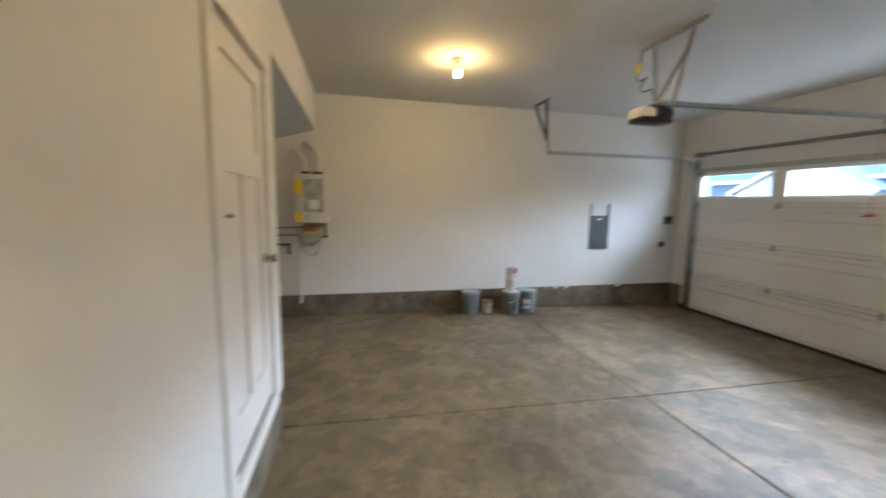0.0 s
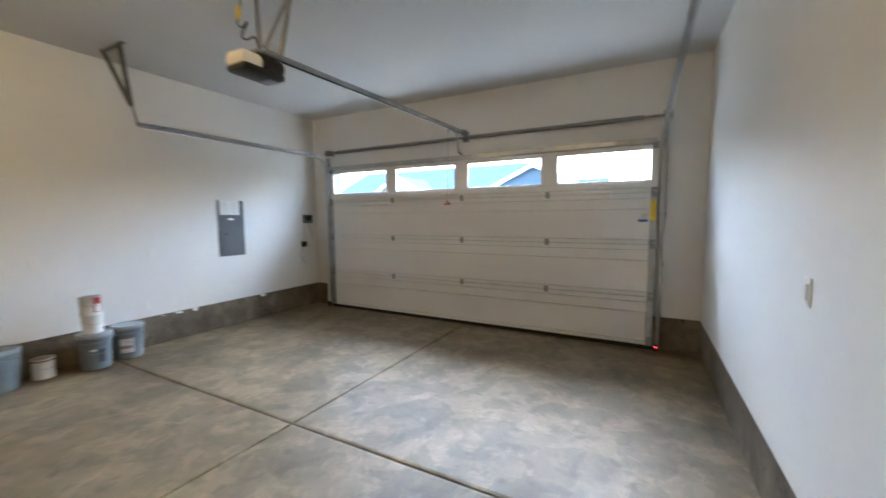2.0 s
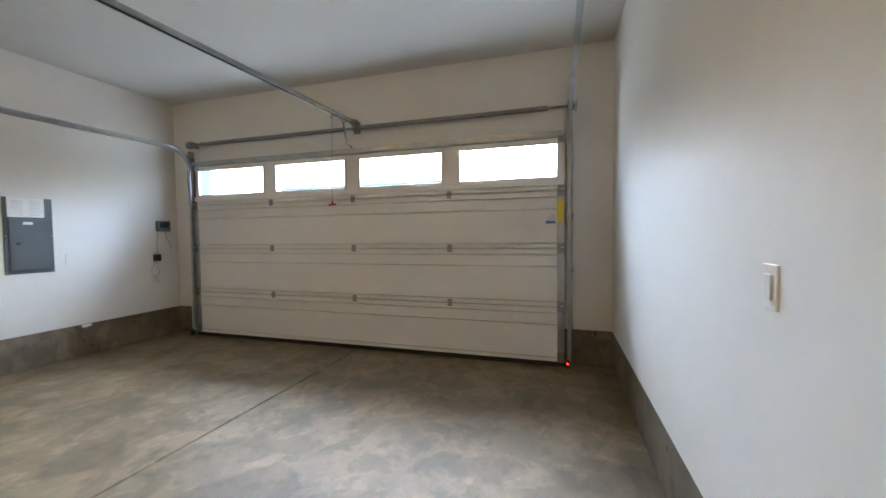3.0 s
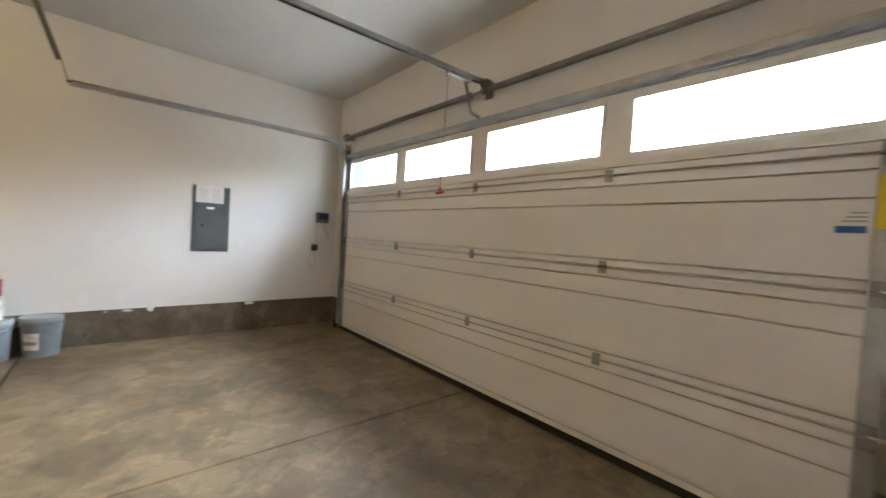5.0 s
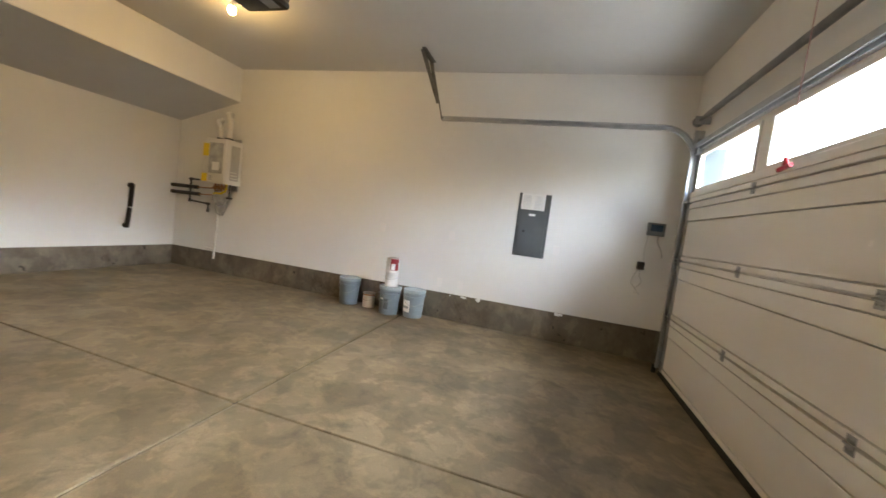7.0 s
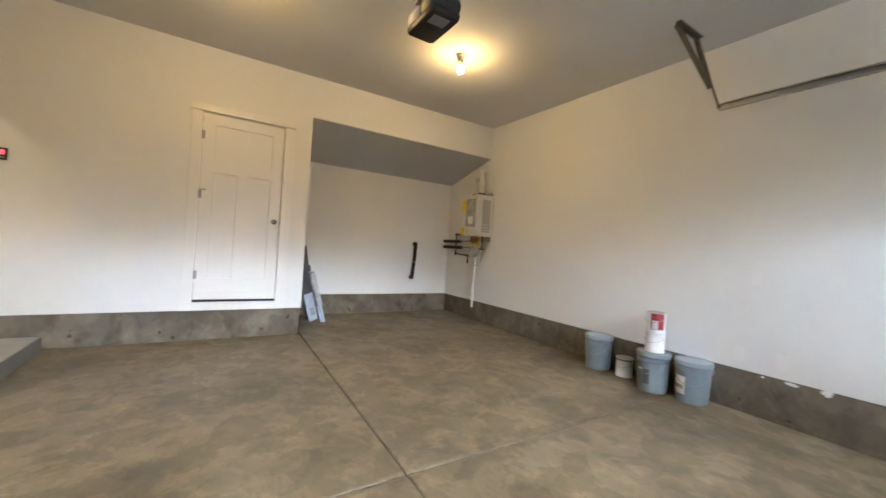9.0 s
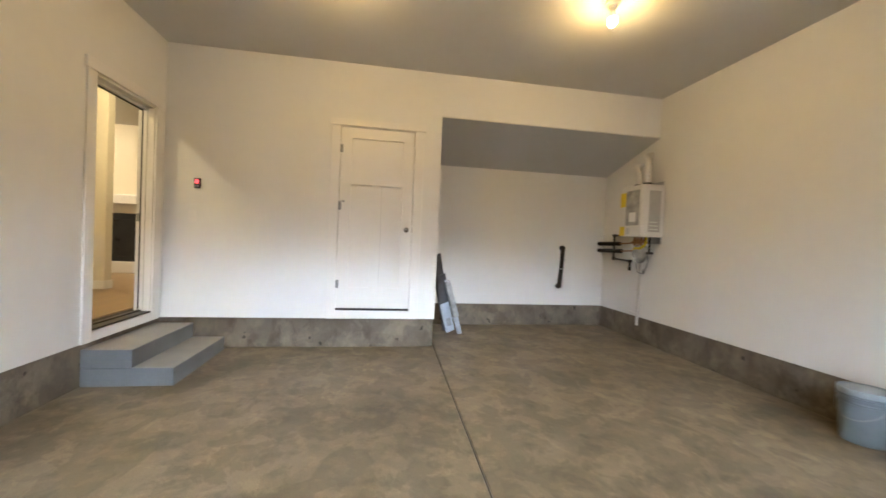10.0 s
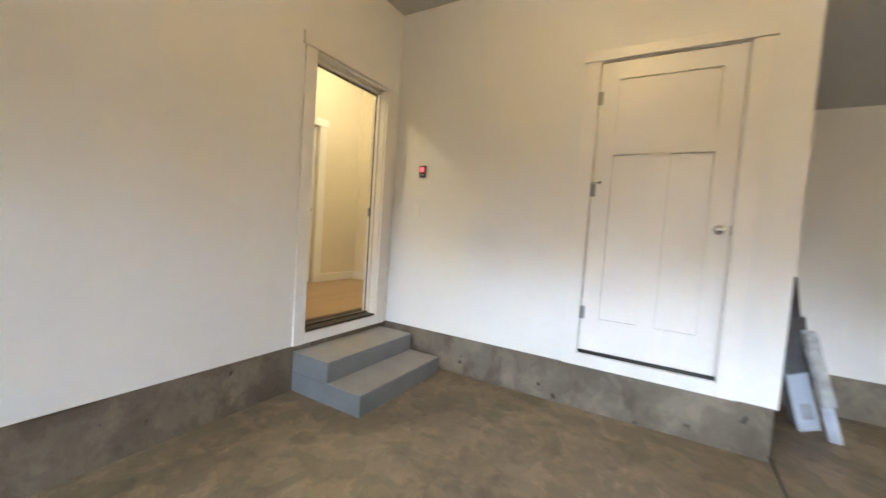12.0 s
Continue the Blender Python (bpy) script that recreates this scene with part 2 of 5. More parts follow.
def box(bm, x0, x1, y0, y1, z0, z1, bevel=0.0, m=None):
    r = bmesh.ops.create_cube(bm, size=1.0, matrix=Matrix.Translation(((x0 + x1) / 2, (y0 + y1) / 2, (z0 + z1) / 2))
                              @ Matrix.Diagonal((abs(x1 - x0), abs(y1 - y0), abs(z1 - z0), 1)))
    vs = r["verts"]
    if m is not None:
        bmesh.ops.transform(bm, matrix=m, verts=vs)
    if bevel:
        es = list({e for v in vs for e in v.link_edges})
        bmesh.ops.bevel(bm, geom=es, offset=bevel, segments=2, affect="EDGES", profile=0.5)
    return bm


def rod(bm, a, b, r, seg=12, r2=None):
    a, b = Vector(a), Vector(b)
    d = b - a
    m = Matrix.Translation((a + b) / 2) @ d.to_track_quat("Z", "Y").to_matrix().to_4x4()
    bmesh.ops.create_cone(bm, cap_ends=True, segments=seg, radius1=r, radius2=r if r2 is None else r2, depth=d.length, matrix=m)
    return bm


def strap(bm, a, b, width, thick, side=(1, 0, 0)):
    """A flat bar from a to b; its broad side faces `side`."""
    a, b = Vector(a), Vector(b)
    d = (b - a).normalized()
    n = Vector(side)
    n = (n - d * n.dot(d)).normalized()
    w = d.cross(n)
    m = Matrix((w, n, d)).transposed().to_4x4()
    m.translation = (a + b) / 2
    bmesh.ops.create_cube(bm, size=1.0, matrix=m @ Matrix.Diagonal((width, thick, (b - a).length, 1)))
    return bm


def tube(bm, pts, r, seg=10):
    """A round tube along a line of points."""
    pts = [Vector(p) for p in pts]
    rings, up = [], Vector((0.31, 0.27, 0.91)).normalized()
    for i, p in enumerate(pts):
        d = (pts[min(i + 1, len(pts) - 1)] - pts[max(i - 1, 0)]).normalized()
        u = d.cross(up).normalized()
        v = d.cross(u)
        rings.append([bm.verts.new(p + r * (math.cos(2 * math.pi * k / seg) * u + math.sin(2 * math.pi * k / seg) * v)) for k in range(seg)])
    for a, b in zip(rings, rings[1:]):
        for k in range(seg):
            bm.faces.new((a[k], a[(k + 1) % seg], b[(k + 1) % seg], b[k]))
    bm.faces.new(rings[0][::-1]), bm.faces.new(rings[-1])
    bmesh.ops.recalc_face_normals(bm, faces=bm.faces)
    return bm


def bend(pts, radius, n=5):
    """The line with its corners rounded."""
    pts = [Vector(p) for p in pts]
    out = [pts[0]]
    for a, b, c in zip(pts, pts[1:], pts[2:]):
        p, q = b + (a - b).normalized() * radius, b + (c - b).normalized() * radius
        out += [p * (1 - s) ** 2 + b * 2 * s * (1 - s) + q * s * s for s in [i / n for i in range(n + 1)]]
    return out + [pts[-1]]


def lathe(bm, profile, seg=28, at=(0, 0, 0)):
    """Turns (radius, height) pairs round the vertical through `at`."""
    rings = []
    for r, z in profile:
        if r < 1e-6:
            rings.append([bm.verts.new((at[0], at[1], at[2] + z))])
        else:
            rings.append([bm.verts.new((at[0] + r * math.cos(2 * math.pi * k / seg), at[1] + r * math.sin(2 * math.pi * k / seg), at[2] + z)) for k in range(seg)])
    for a, b in zip(rings, rings[1:]):
        for k in range(seg):
            q = [a[k % len(a)], a[(k + 1) % len(a)], b[(k + 1) % len(b)], b[k % len(b)]]
            q = list(dict.fromkeys(q))
            if len(q) > 2:
                bm.faces.new(q)
    bmesh.ops.recalc_face_normals(bm, faces=bm.faces)
    return bm


def mesh_of(name, bm, material, smooth=False):
    me = bpy.data.meshes.new(name)
    bm.to_mesh(me)
    bm.free()
    me.materials.append(material)
    if smooth:
        me.polygons.foreach_set("use_smooth", [True] * len(me.polygons))
        me.set_sharp_from_angle(angle=radians(40))
    return me


def part(name, bm, material, parent=None, label="", smooth=False):
    ob = new(name, mesh_of(name, bm, material, smooth))
    if parent is not None:
        ob.parent = parent
        if parent.type == "EMPTY":
            ob.matrix_parent_inverse = Matrix.Translation(-parent.location)
    if label:
        ob["label"] = label
    return ob


def thing(name, at, label, category, group=""):
    ob = new(name)
    ob.location = at
    ob.empty_display_size = 0.1
    return tagged(ob, label, category, group)


def structure(name, bm, material, label="", category=""):
    return tagged(part(name, bm, material), label or "", category, "", "structure")


def B():
    return bmesh.new()


# ---- the large structure ----
X1, Y1, TOP, CURB, HOUSE = 6.185, 5.74, 3.19, 0.335, 0.43
ALCOVE_Y, ALCOVE_X, SOFFIT_Z, SOFFIT_BACK = 2.90, -1.146, 2.69, 2.37
JOINT_X = 3.108


def floor_z(x):
    """The slab falls gently towards the garage door."""
    return 0.010 - 0.0083 * x



bm = B()
box(bm, -1.5, 6.5, -0.3, 6.0, -0.20, -0.014)
for v in bm.verts:
    v.co.z += floor_z(v.co.x)
floor = structure("floor", bm, M["joint"], "dirt-filled control joints between concrete slabs", "floor")

bm = B()      # south wall: entry opening towards the house
EX0, EX1, EZ1 = 0.165, 0.985, 2.46
box(bm, -3.72, EX0, -0.13, 0, CURB, TOP)
box(bm, EX1, 6.35, -0.13, 0, CURB, TOP)
box(bm, EX0, EX1, -0.13, 0, EZ1, TOP)
box(bm, EX0, EX1, -0.13, 0, CURB, HOUSE - 0.012)
structure("wall_south", bm, M["paint"], "white painted drywall with an open house door", "wall")

bm = B()      # west wall with the closet door, its end facing the alcove
CY0, CY1, CZ0, CZ1 = 1.755, 2.605, 0.425, 2.497
box(bm, -0.12, 0, 0, CY0, CURB, TOP)
box(bm, -0.12, 0, CY1, ALCOVE_Y, CURB, TOP)
box(bm, -0.12, 0, CY0, CY1, CZ1, TOP)
box(bm, -0.12, 0, CY0, CY1, CURB, CZ0)
box(bm, -0.12, 0, ALCOVE_Y, Y1, SOFFIT_Z + 0.012, TOP)
structure("wall_west", bm, M["paint"], "white painted drywall beside an open alcove", "wall")

bm = B()      # alcove under the stairs: side wall, back wall
box(bm, ALCOVE_X - 0.12, -0.12, ALCOVE_Y - 0.12, ALCOVE_Y, CURB, TOP)
box(bm, ALCOVE_X - 0.12, ALCOVE_X, ALCOVE_Y, Y1, CURB, TOP)
structure("wall_alcove", bm, M["paint"], "white painted drywall at the back of the alcove", "wall")
bm = B()
box(bm, ALCOVE_X - 0.12, ALCOVE_X, 0, ALCOVE_Y - 0.12, 0, TOP)
structure("wall_closet", bm, M["paint"], "plain wall at the back of the closet", "wall")
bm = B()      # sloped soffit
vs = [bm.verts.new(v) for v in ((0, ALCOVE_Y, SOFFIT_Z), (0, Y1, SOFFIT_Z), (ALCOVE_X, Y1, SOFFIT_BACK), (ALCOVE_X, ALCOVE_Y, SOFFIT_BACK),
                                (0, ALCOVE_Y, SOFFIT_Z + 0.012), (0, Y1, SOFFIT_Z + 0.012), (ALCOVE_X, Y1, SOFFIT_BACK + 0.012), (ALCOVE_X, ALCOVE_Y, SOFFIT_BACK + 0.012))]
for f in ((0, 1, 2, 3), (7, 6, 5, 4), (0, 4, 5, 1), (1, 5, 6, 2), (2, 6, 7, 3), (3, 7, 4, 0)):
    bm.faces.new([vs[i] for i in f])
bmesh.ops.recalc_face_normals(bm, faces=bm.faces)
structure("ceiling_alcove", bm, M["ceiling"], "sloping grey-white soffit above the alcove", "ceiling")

bm = B()
box(bm, -1.4, 6.35, Y1, Y1 + 0.13, CURB, TOP)
structure("wall_north", bm, M["paint"], "long white painted drywall above a concrete curb", "wall")

bm = B()      # east wall round the garage door
OY0, OY1, OZ = DOOR_Y0 + 0.03, DOOR_Y1 - 0.03, 2.315
box(bm, X1, X1 + 0.16, -0.0, OY0, CURB, TOP)
box(bm, X1, X1 + 0.16, OY1, Y1, CURB, TOP)
box(bm, X1, X1 + 0.16, OY0, OY1, OZ, TOP)
structure("wall_east", bm, M["paint"], "white painted drywall round the garage door", "wall")

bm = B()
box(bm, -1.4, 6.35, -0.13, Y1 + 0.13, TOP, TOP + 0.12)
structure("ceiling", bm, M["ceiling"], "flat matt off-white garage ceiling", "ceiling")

# outer jambs: pale boards given a dark colour that stands in for dimmer light
M["jamb_out"] = mat("dimmed_exterior_trim", (0.060, 0.082, 0.092), (0.050, 0.070, 0.080), 3.0, 0.6)
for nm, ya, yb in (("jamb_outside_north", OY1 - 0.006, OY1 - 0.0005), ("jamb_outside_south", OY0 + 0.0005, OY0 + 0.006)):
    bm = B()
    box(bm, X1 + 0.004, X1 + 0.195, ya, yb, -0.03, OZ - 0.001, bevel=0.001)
    tagged(part(nm, bm, M["jamb_out"]), "pale jamb board outside the garage door, dimness put into its colour", "jamb", "", "structure")

R = 0.012     # the drywall stands this far proud of the curb


def curb_run(name, *args):
    b = B()
    box(b, *args, bevel=0.006)
    return structure(name, b, M["curb"], "stained bare concrete curb under the drywall", "curb")


curb_run("curb_south", -0.13, X1 + 0.16, -0.18, -R, -0.09, CURB)
curb_run("curb_west", -0.17, -R, -R + 0.001, ALCOVE_Y - R, -0.09, CURB)
curb_run("curb_alcove_side", ALCOVE_X - 0.1, -0.172, ALCOVE_Y - 0.17, ALCOVE_Y - R, -0.09, CURB)
curb_run("curb_alcove_back", ALCOVE_X - 0.17, ALCOVE_X - R, ALCOVE_Y - R + 0.001, Y1 + R - 0.001, -0.09, CURB)
curb_run("curb_north", ALCOVE_X - 0.17, X1 + 0.16, Y1 + R, Y1 + 0.17, -0.09, CURB)
curb_run("curb_east_south", X1 + 0.006, X1 + 0.165, -R + 0.001, OY0 - 0.01, -0.09, CURB + 0.04)
curb_run("curb_east_north", X1 + 0.006, X1 + 0.165, OY1 + 0.01, Y1 + R - 0.001, -0.09, CURB)

bm = B()
box(bm, X1 - 0.012, X1 + 0.004, OY1 + 0.075, OY1 + 0.20, 0.02, CURB + 0.004, bevel=0.003)
tagged(part("jamb_garage_door", bm, M["trim"]), "white jamb board beside the garage door track", "jamb", "", "structure")

# ---- doors of the house side ----


def trim_board(name, *args):
    b = B()
    box(b, *args, bevel=0.003)
    return tagged(part(name, b, M["trim"]), "white painted trim board", "trim", "", "structure")


# entry opening
trim_board("trim_entry_west", 0.065, EX0 + 0.012, 0, 0.018, CURB, 2.458)
trim_board("trim_entry_east", EX1 - 0.012, 1.070, 0, 0.018, CURB, 2.458)
trim_board("trim_entry_head", 0.050, 1.090, 0, 0.026, 2.4585, 2.545)
trim_board("trim_entry_foot", EX0 + 0.0125, EX1 - 0.0125, 0, 0.020, CURB + 0.002, HOUSE - 0.014)
trim_board("jamb_entry_west", EX0, EX0 + 0.02, -0.145, -0.0005, HOUSE - 0.011, EZ1)
trim_board("jamb_entry_east", EX1 - 0.02, EX1, -0.145, -0.0005, HOUSE - 0.011, EZ1)
trim_board("jamb_entry_head", EX0 + 0.0205, EX1 - 0.0205, -0.145, -0.0005, EZ1 - 0.02, EZ1)
trim_board("stop_entry_head", EX0 + 0.021, EX1 - 0.021, -0.095, -0.06, EZ1 - 0.045, EZ1 - 0.0205)
trim_board("stop_entry_west", EX0 + 0.0205, EX0 + 0.033, -0.095, -0.06, HOUSE + 0.02, EZ1 - 0.0205)
bm = B()
box(bm, EX0 + 0.0205, EX0 + 0.034, -0.106, -0.096, HOUSE + 0.02, EZ1 - 0.021)
box(bm, EX0 + 0.034, EX1 - 0.021, -0.106, -0.096, EZ1 - 0.055, EZ1 - 0.042)
tagged(part("weatherstrip", bm, M["rubber"]), "dark rubber weatherstrip round the door stop", "weatherstrip", "", "structure")
bm = B()
box(bm, EX0 + 0.0195, EX0 + 0.0225, -0.14, -0.11, 1.32, 1.40, bevel=0.001)
tagged(part("strike_plate", bm, M["dullsteel"]), "small metal strike plate on the door jamb", "strike plate")
bm = B()
box(bm, EX0 + 0.021, EX1 - 0.021, -0.15, 0.012, HOUSE - 0.0115, HOUSE + 0.004, bevel=0.004)
box(bm, EX0 + 0.021, EX1 - 0.021, -0.115, -0.075, HOUSE + 0.0, HOUSE + 0.016, bevel=0.004)
tagged(part("threshold", bm, M["threshold"]), "dark bronze door threshold above the steps", "threshold", "", "structure")

# closet door, shut
trim_board("trim_closet_south", 0, 0.018, 1.668, CY0 + 0.008, CURB, 2.492)
trim_board("trim_closet_north", 0, 0.018, CY1 - 0.008, 2.696, CURB, 2.492)
trim_board("trim_closet_head", 0, 0.026, 1.655, 2.712, 2.4925, 2.565)
trim_board("trim_closet_foot", 0, 0.020, CY0 + 0.0085, CY1 - 0.0085, CURB + 0.001, CZ0 - 0.001)
bm = B()
box(bm, -0.118, -0.002, CY0, CY0 + 0.014, CZ0 + 0.0005, CZ1)
box(bm, -0.118, -0.002, CY1 - 0.014, CY1, CZ0 + 0.0005, CZ1)
box(bm, -0.118, -0.002, CY0 + 0.0145, CY1 - 0.0145, CZ1 - 0.012, CZ1)
tagged(part("jamb_closet", bm, M["trim"]), "white painted door jamb", "jamb", "", "structure")
# black strip put in for the dark gap below the leaf
bm = B()
box(bm, -0.10, -0.004, CY0 + 0.0145, CY1 - 0.0145, CZ0 + 0.001, CZ0 + 0.024)
tagged(part("closet_sill_gap", bm, M["rubber"]), "black strip standing in for the shaded gap under the closet door", "door sweep", "", "structure")


def panel_door(name, x, y0, y1, z0, z1):
    """A one-over-two panel door in the plane x, with stiles, rails and recessed panels."""
    door = thing(name, (x, (y0 + y1) / 2, z0), "white painted three-panel door, shut, with a nickel knob", "door")
    door["kind"] = "structure"
    t, stile = 0.040, 0.118
    bm = B()
    z_lock0, z_lock1, z_top, z_bot = 1.845, 1.985, z1 - 0.118, z0 + 0.235
    ym = (y0 + y1) / 2
    for a, b, c, d in ((y0, y0 + stile, z0, z1), (y1 - stile, y1, z0, z1), (y0 + stile, y1 - stile, z_top, z1),
                       (y0 + stile, y1 - stile, z_lock0, z_lock1), (y0 + stile, y1 - stile, z0, z_bot), (ym - 0.055, ym + 0.055, z_bot, z_lock0)):
        box(bm, x - t, x, a, b, c, d)
    bmesh.ops.remove_doubles(bm, verts=bm.verts, dist=0.0001)
    part("leaf_frame", bm, M["trim"], door)
    for a, b, c, d in ((y0 + stile, y1 - stile, z_lock1, z_top), (y0 + stile, ym - 0.055, z_bot, z_lock0), (ym + 0.055, y1 - stile, z_bot, z_lock0)):
        bm = B()
        box(bm, x - t + 0.008, x - 0.014, a + 0.001, b - 0.001, c + 0.001, d - 0.001)
        part("panel", bm, M["trim"], door)
    for z in (z1 - 0.24, 1.60, z0 + 0.27):
        bm = B()
        rod(bm, (x + 0.006, y0 - 0.005, z - 0.045), (x + 0.006, y0 - 0.005, z + 0.045), 0.007, 10)
        box(bm, x - 0.001, x + 0.0025, y0, y0 + 0.022, z - 0.045, z + 0.045)
        h = part("hinge", bm, M["dullsteel"], door, smooth=True)
        if z == 1.60:
            bm = B()
            rod(bm, (x + 0.008, y0 - 0.022, z + 0.05), (x + 0.030, y0 + 0.045, z + 0.05), 0.004, 8)
            rod(bm, (x + 0.028, y0 + 0.040, z + 0.05), (x + 0.033, y0 + 0.056, z + 0.05), 0.010, 10)
            part("hinge_pin_stop", bm, M["dullsteel"], h, smooth=True)
    bm = B()
    yk, zk = y1 - 0.057, 1.362
    rod(bm, (x, yk, zk), (x + 0.008, yk, zk), 0.031, 24)
    rod(bm, (x + 0.008, yk, zk), (x + 0.035, yk, zk), 0.012, 16)
    bmesh.ops.create_uvsphere(bm, u_segments=24, v_segments=14, radius=0.028, matrix=Matrix.Translation((x + 0.048, yk, zk)) @ Matrix.Diagonal((0.72, 1, 1, 1)))
    part("knob", bm, M["chrome"], door, "round satin nickel knob", smooth=True)
    bm = B()
    box(bm, x - 0.012, x + 0.0015, y1 - 0.002, y1 + 0.006, zk - 0.03, zk + 0.03)
    part("latch_plate", bm, M["chrome"], door)
    return door


panel_door("door_1", -0.007, CY0 + 0.018, CY1 - 0.018, 0.452, CZ1 - 0.016)
# black backing board takes the place of the unlit closet
bm = B()
box(bm, -0.12, -0.09, CY0 + 0.0145, CY1 - 0.0145, CZ0 + 0.001, CZ1 - 0.013)
tagged(part("closet_backing", bm, M["rubber"]), "black board standing in for the unlit closet", "closet", "", "structure")

# ---- the steps ----
steps = thing("steps", (0.63, 0.33, 0), "two grey painted concrete steps below the house door", "steps")
for i, (y1s, z0s, z1s) in enumerate(((0.652, -0.02, 0.146), (0.348, 0.1462, 0.292))):
    bm = B()
    box(bm, 0.062, 1.046, -R + 0.001, y1s, z0s, z1s - 0.003, bevel=0.005)
    st = part("step", bm, M["step"], steps)
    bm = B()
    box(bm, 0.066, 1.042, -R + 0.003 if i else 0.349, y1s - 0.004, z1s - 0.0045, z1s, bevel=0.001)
    part("tread", bm, M["steptop"], st, "paler tan tread")

# ---- hall and living room behind the entry ----
HC = 3.18
bm = B()
box(bm, -3.72, 3.2, -5.1, -0.1505, HOUSE - 0.15, HOUSE - 0.012)
floor_hall = structure("floor_hall", bm, M["joint"], "floor under the hall planks", "floor")
bm = B()
box(bm, -3.72, 3.2, -5.1, -0.13, HC, HC + 0.1)
structure("ceiling_hall", bm, M["ceiling"], "pale hall ceiling", "ceiling")
# hall wall facing the entry, with a cased doorway
HY, HE = -1.69, -1.31
for name, size in (("wall_hall_west", (HE, -0.56, HY - 0.13, HY, HOUSE, HC)), ("wall_hall_east", (0.26, 3.2, HY - 0.13, HY, HOUSE, HC)),
                   ("wall_hall_head", (-0.56, 0.26, HY - 0.13, HY, HOUSE + 2.03, HC)), ("wall_hall_end", (HE - 0.13, HE, -2.1, -1.36, HOUSE, HC))):
    bm = B()
    box(bm, *size)
    structure(name, bm, M["beige"], "warm beige painted hall wall", "wall")
bm = B()
box(bm, -3.72, -3.6, -5.1, -0.13, HOUSE, HC)
structure("wall_living_west", bm, M["beige"], "beige living room wall with a fireplace", "wall")
bm = B()
box(bm, -3.72, 3.32, -5.22, -5.1, HOUSE, HC)
box(bm, 3.2, 3.32, -5.1, -0.13, HOUSE, HC)
structure("wall_living_south", bm, M["beige"], "beige wall closing the living room", "wall")
trim_board("baseboard_hall", HE + 0.0145, -0.675, HY, HY + 0.014, HOUSE, HOUSE + 0.11)
trim_board("baseboard_hall_end", HE, HE + 0.014, HY, -1.36, HOUSE, HOUSE + 0.11)
trim_board("baseboard_hall_corner", HE - 0.144, HE + 0.014, -1.3598, -1.346, HOUSE, HOUSE + 0.11)
trim_board("baseboard_living", -3.6, -3.585, -5.1, -3.2, HOUSE, HOUSE + 0.11)
trim_board("trim_hall_door_west", -0.67, -0.56, HY, HY + 0.02, HOUSE, HOUSE + 2.03)
trim_board("trim_hall_door_east", 0.26, 0.35, HY, HY + 0.02, HOUSE, HOUSE + 2.03)
trim_board("trim_hall_door_head", -0.69, 0.37, HY, HY + 0.026, HOUSE + 2.0305, HOUSE + 2.13)
bm = B()
box(bm, -0.545, 0.245, HY - 0.075, HY - 0.04, HOUSE + 0.01, HOUSE + 2.02, bevel=0.003)
hall_door = tagged(part("door_2", bm, M["trim"]), "white interior door of the hall, shut", "door", "", "structure")
bm = B()
rod(bm, (-0.45, HY - 0.04, HOUSE + 0.95), (-0.45, HY + 0.0, HOUSE + 0.95), 0.012, 12)
bmesh.ops.create_uvsphere(bm, u_segments=16, v_segments=10, radius=0.026, matrix=Matrix.Translation((-0.45, HY + 0.01, HOUSE + 0.95)))
part("knob", bm, M["dullsteel"], hall_door, "dark metal knob", smooth=True)

fire = thing("fireplace", (-3.6, -2.45, HOUSE), "black gas fireplace in a white surround with mantel", "fireplace")
bm = B()
box(bm, -3.6, -3.40, -2.98, -1.95, HOUSE, HOUSE + 0.20, bevel=0.006)
part("hearth", bm, M["trim"], fire)
bm = B()
box(bm, -3.6, -3.565, -2.93, -2.72, HOUSE + 0.2, 1.70, bevel=0.003)
box(bm, -3.6, -3.565, -2.18, -2.00, HOUSE + 0.2, 1.70, bevel=0.003)
box(bm, -3.6, -3.565, -2.72, -2.18, 1.53, 1.70, bevel=0.003)
part("surround", bm, M["trim"], fire)
bm = B()
box(bm, -3.6, -3.42, -3.02, -1.90, 1.70, 1.87, bevel=0.006)
part("mantel", bm, M["trim"], fire)
bm = B()
box(bm, -3.6, -3.555, -2.72, -2.18, HOUSE + 0.2, 1.53, bevel=0.004)
box(bm, -3.556, -3.545, -2.66, -2.24, HOUSE + 0.30, 1.42, bevel=0.004)
part("firebox", bm, M["fire"], fire, "black metal fireplace insert")

def ceiling_lamp(name, x, y, label, colour, power):
    lamp = thing(name, (x, y, HC), label, "ceiling light")
    bm = B()
    lathe(bm, [(0, -0.012), (0.055, -0.012), (0.062, 0)], 24, (x, y, HC))
    part("base", bm, M["pvc"], lamp, smooth=True)
    bm = B()
    lathe(bm, [(0, -0.085), (0.030, -0.075), (0.042, -0.045), (0.030, -0.015), (0.0, -0.013)], 20, (x, y, HC))
    part("globe", bm, glow(name + "_glow", colour, power), lamp, "lit warm globe", smooth=True)
    return lamp


# unseen lamp, set where its light throws the warm patch beside the entry
ceiling_lamp("unseen_hall_light", 1.75, -0.95, "small warm lamp added in the hall, out of view", (1.0, 0.78, 0.42), 42.0)
# second unseen lamp, added to brighten the hall wall
ceiling_lamp("unseen_hall_light", -0.55, -0.80, "small warm lamp added in the hall, out of view", (1.0, 0.78, 0.42), 32.0)
# unseen lamp added to brighten the living room
living_lamp = thing("unseen_living_light", (-2.4, -3.2, HC), "round white lamp added in the living room, out of view", "ceiling light")
bm = B()
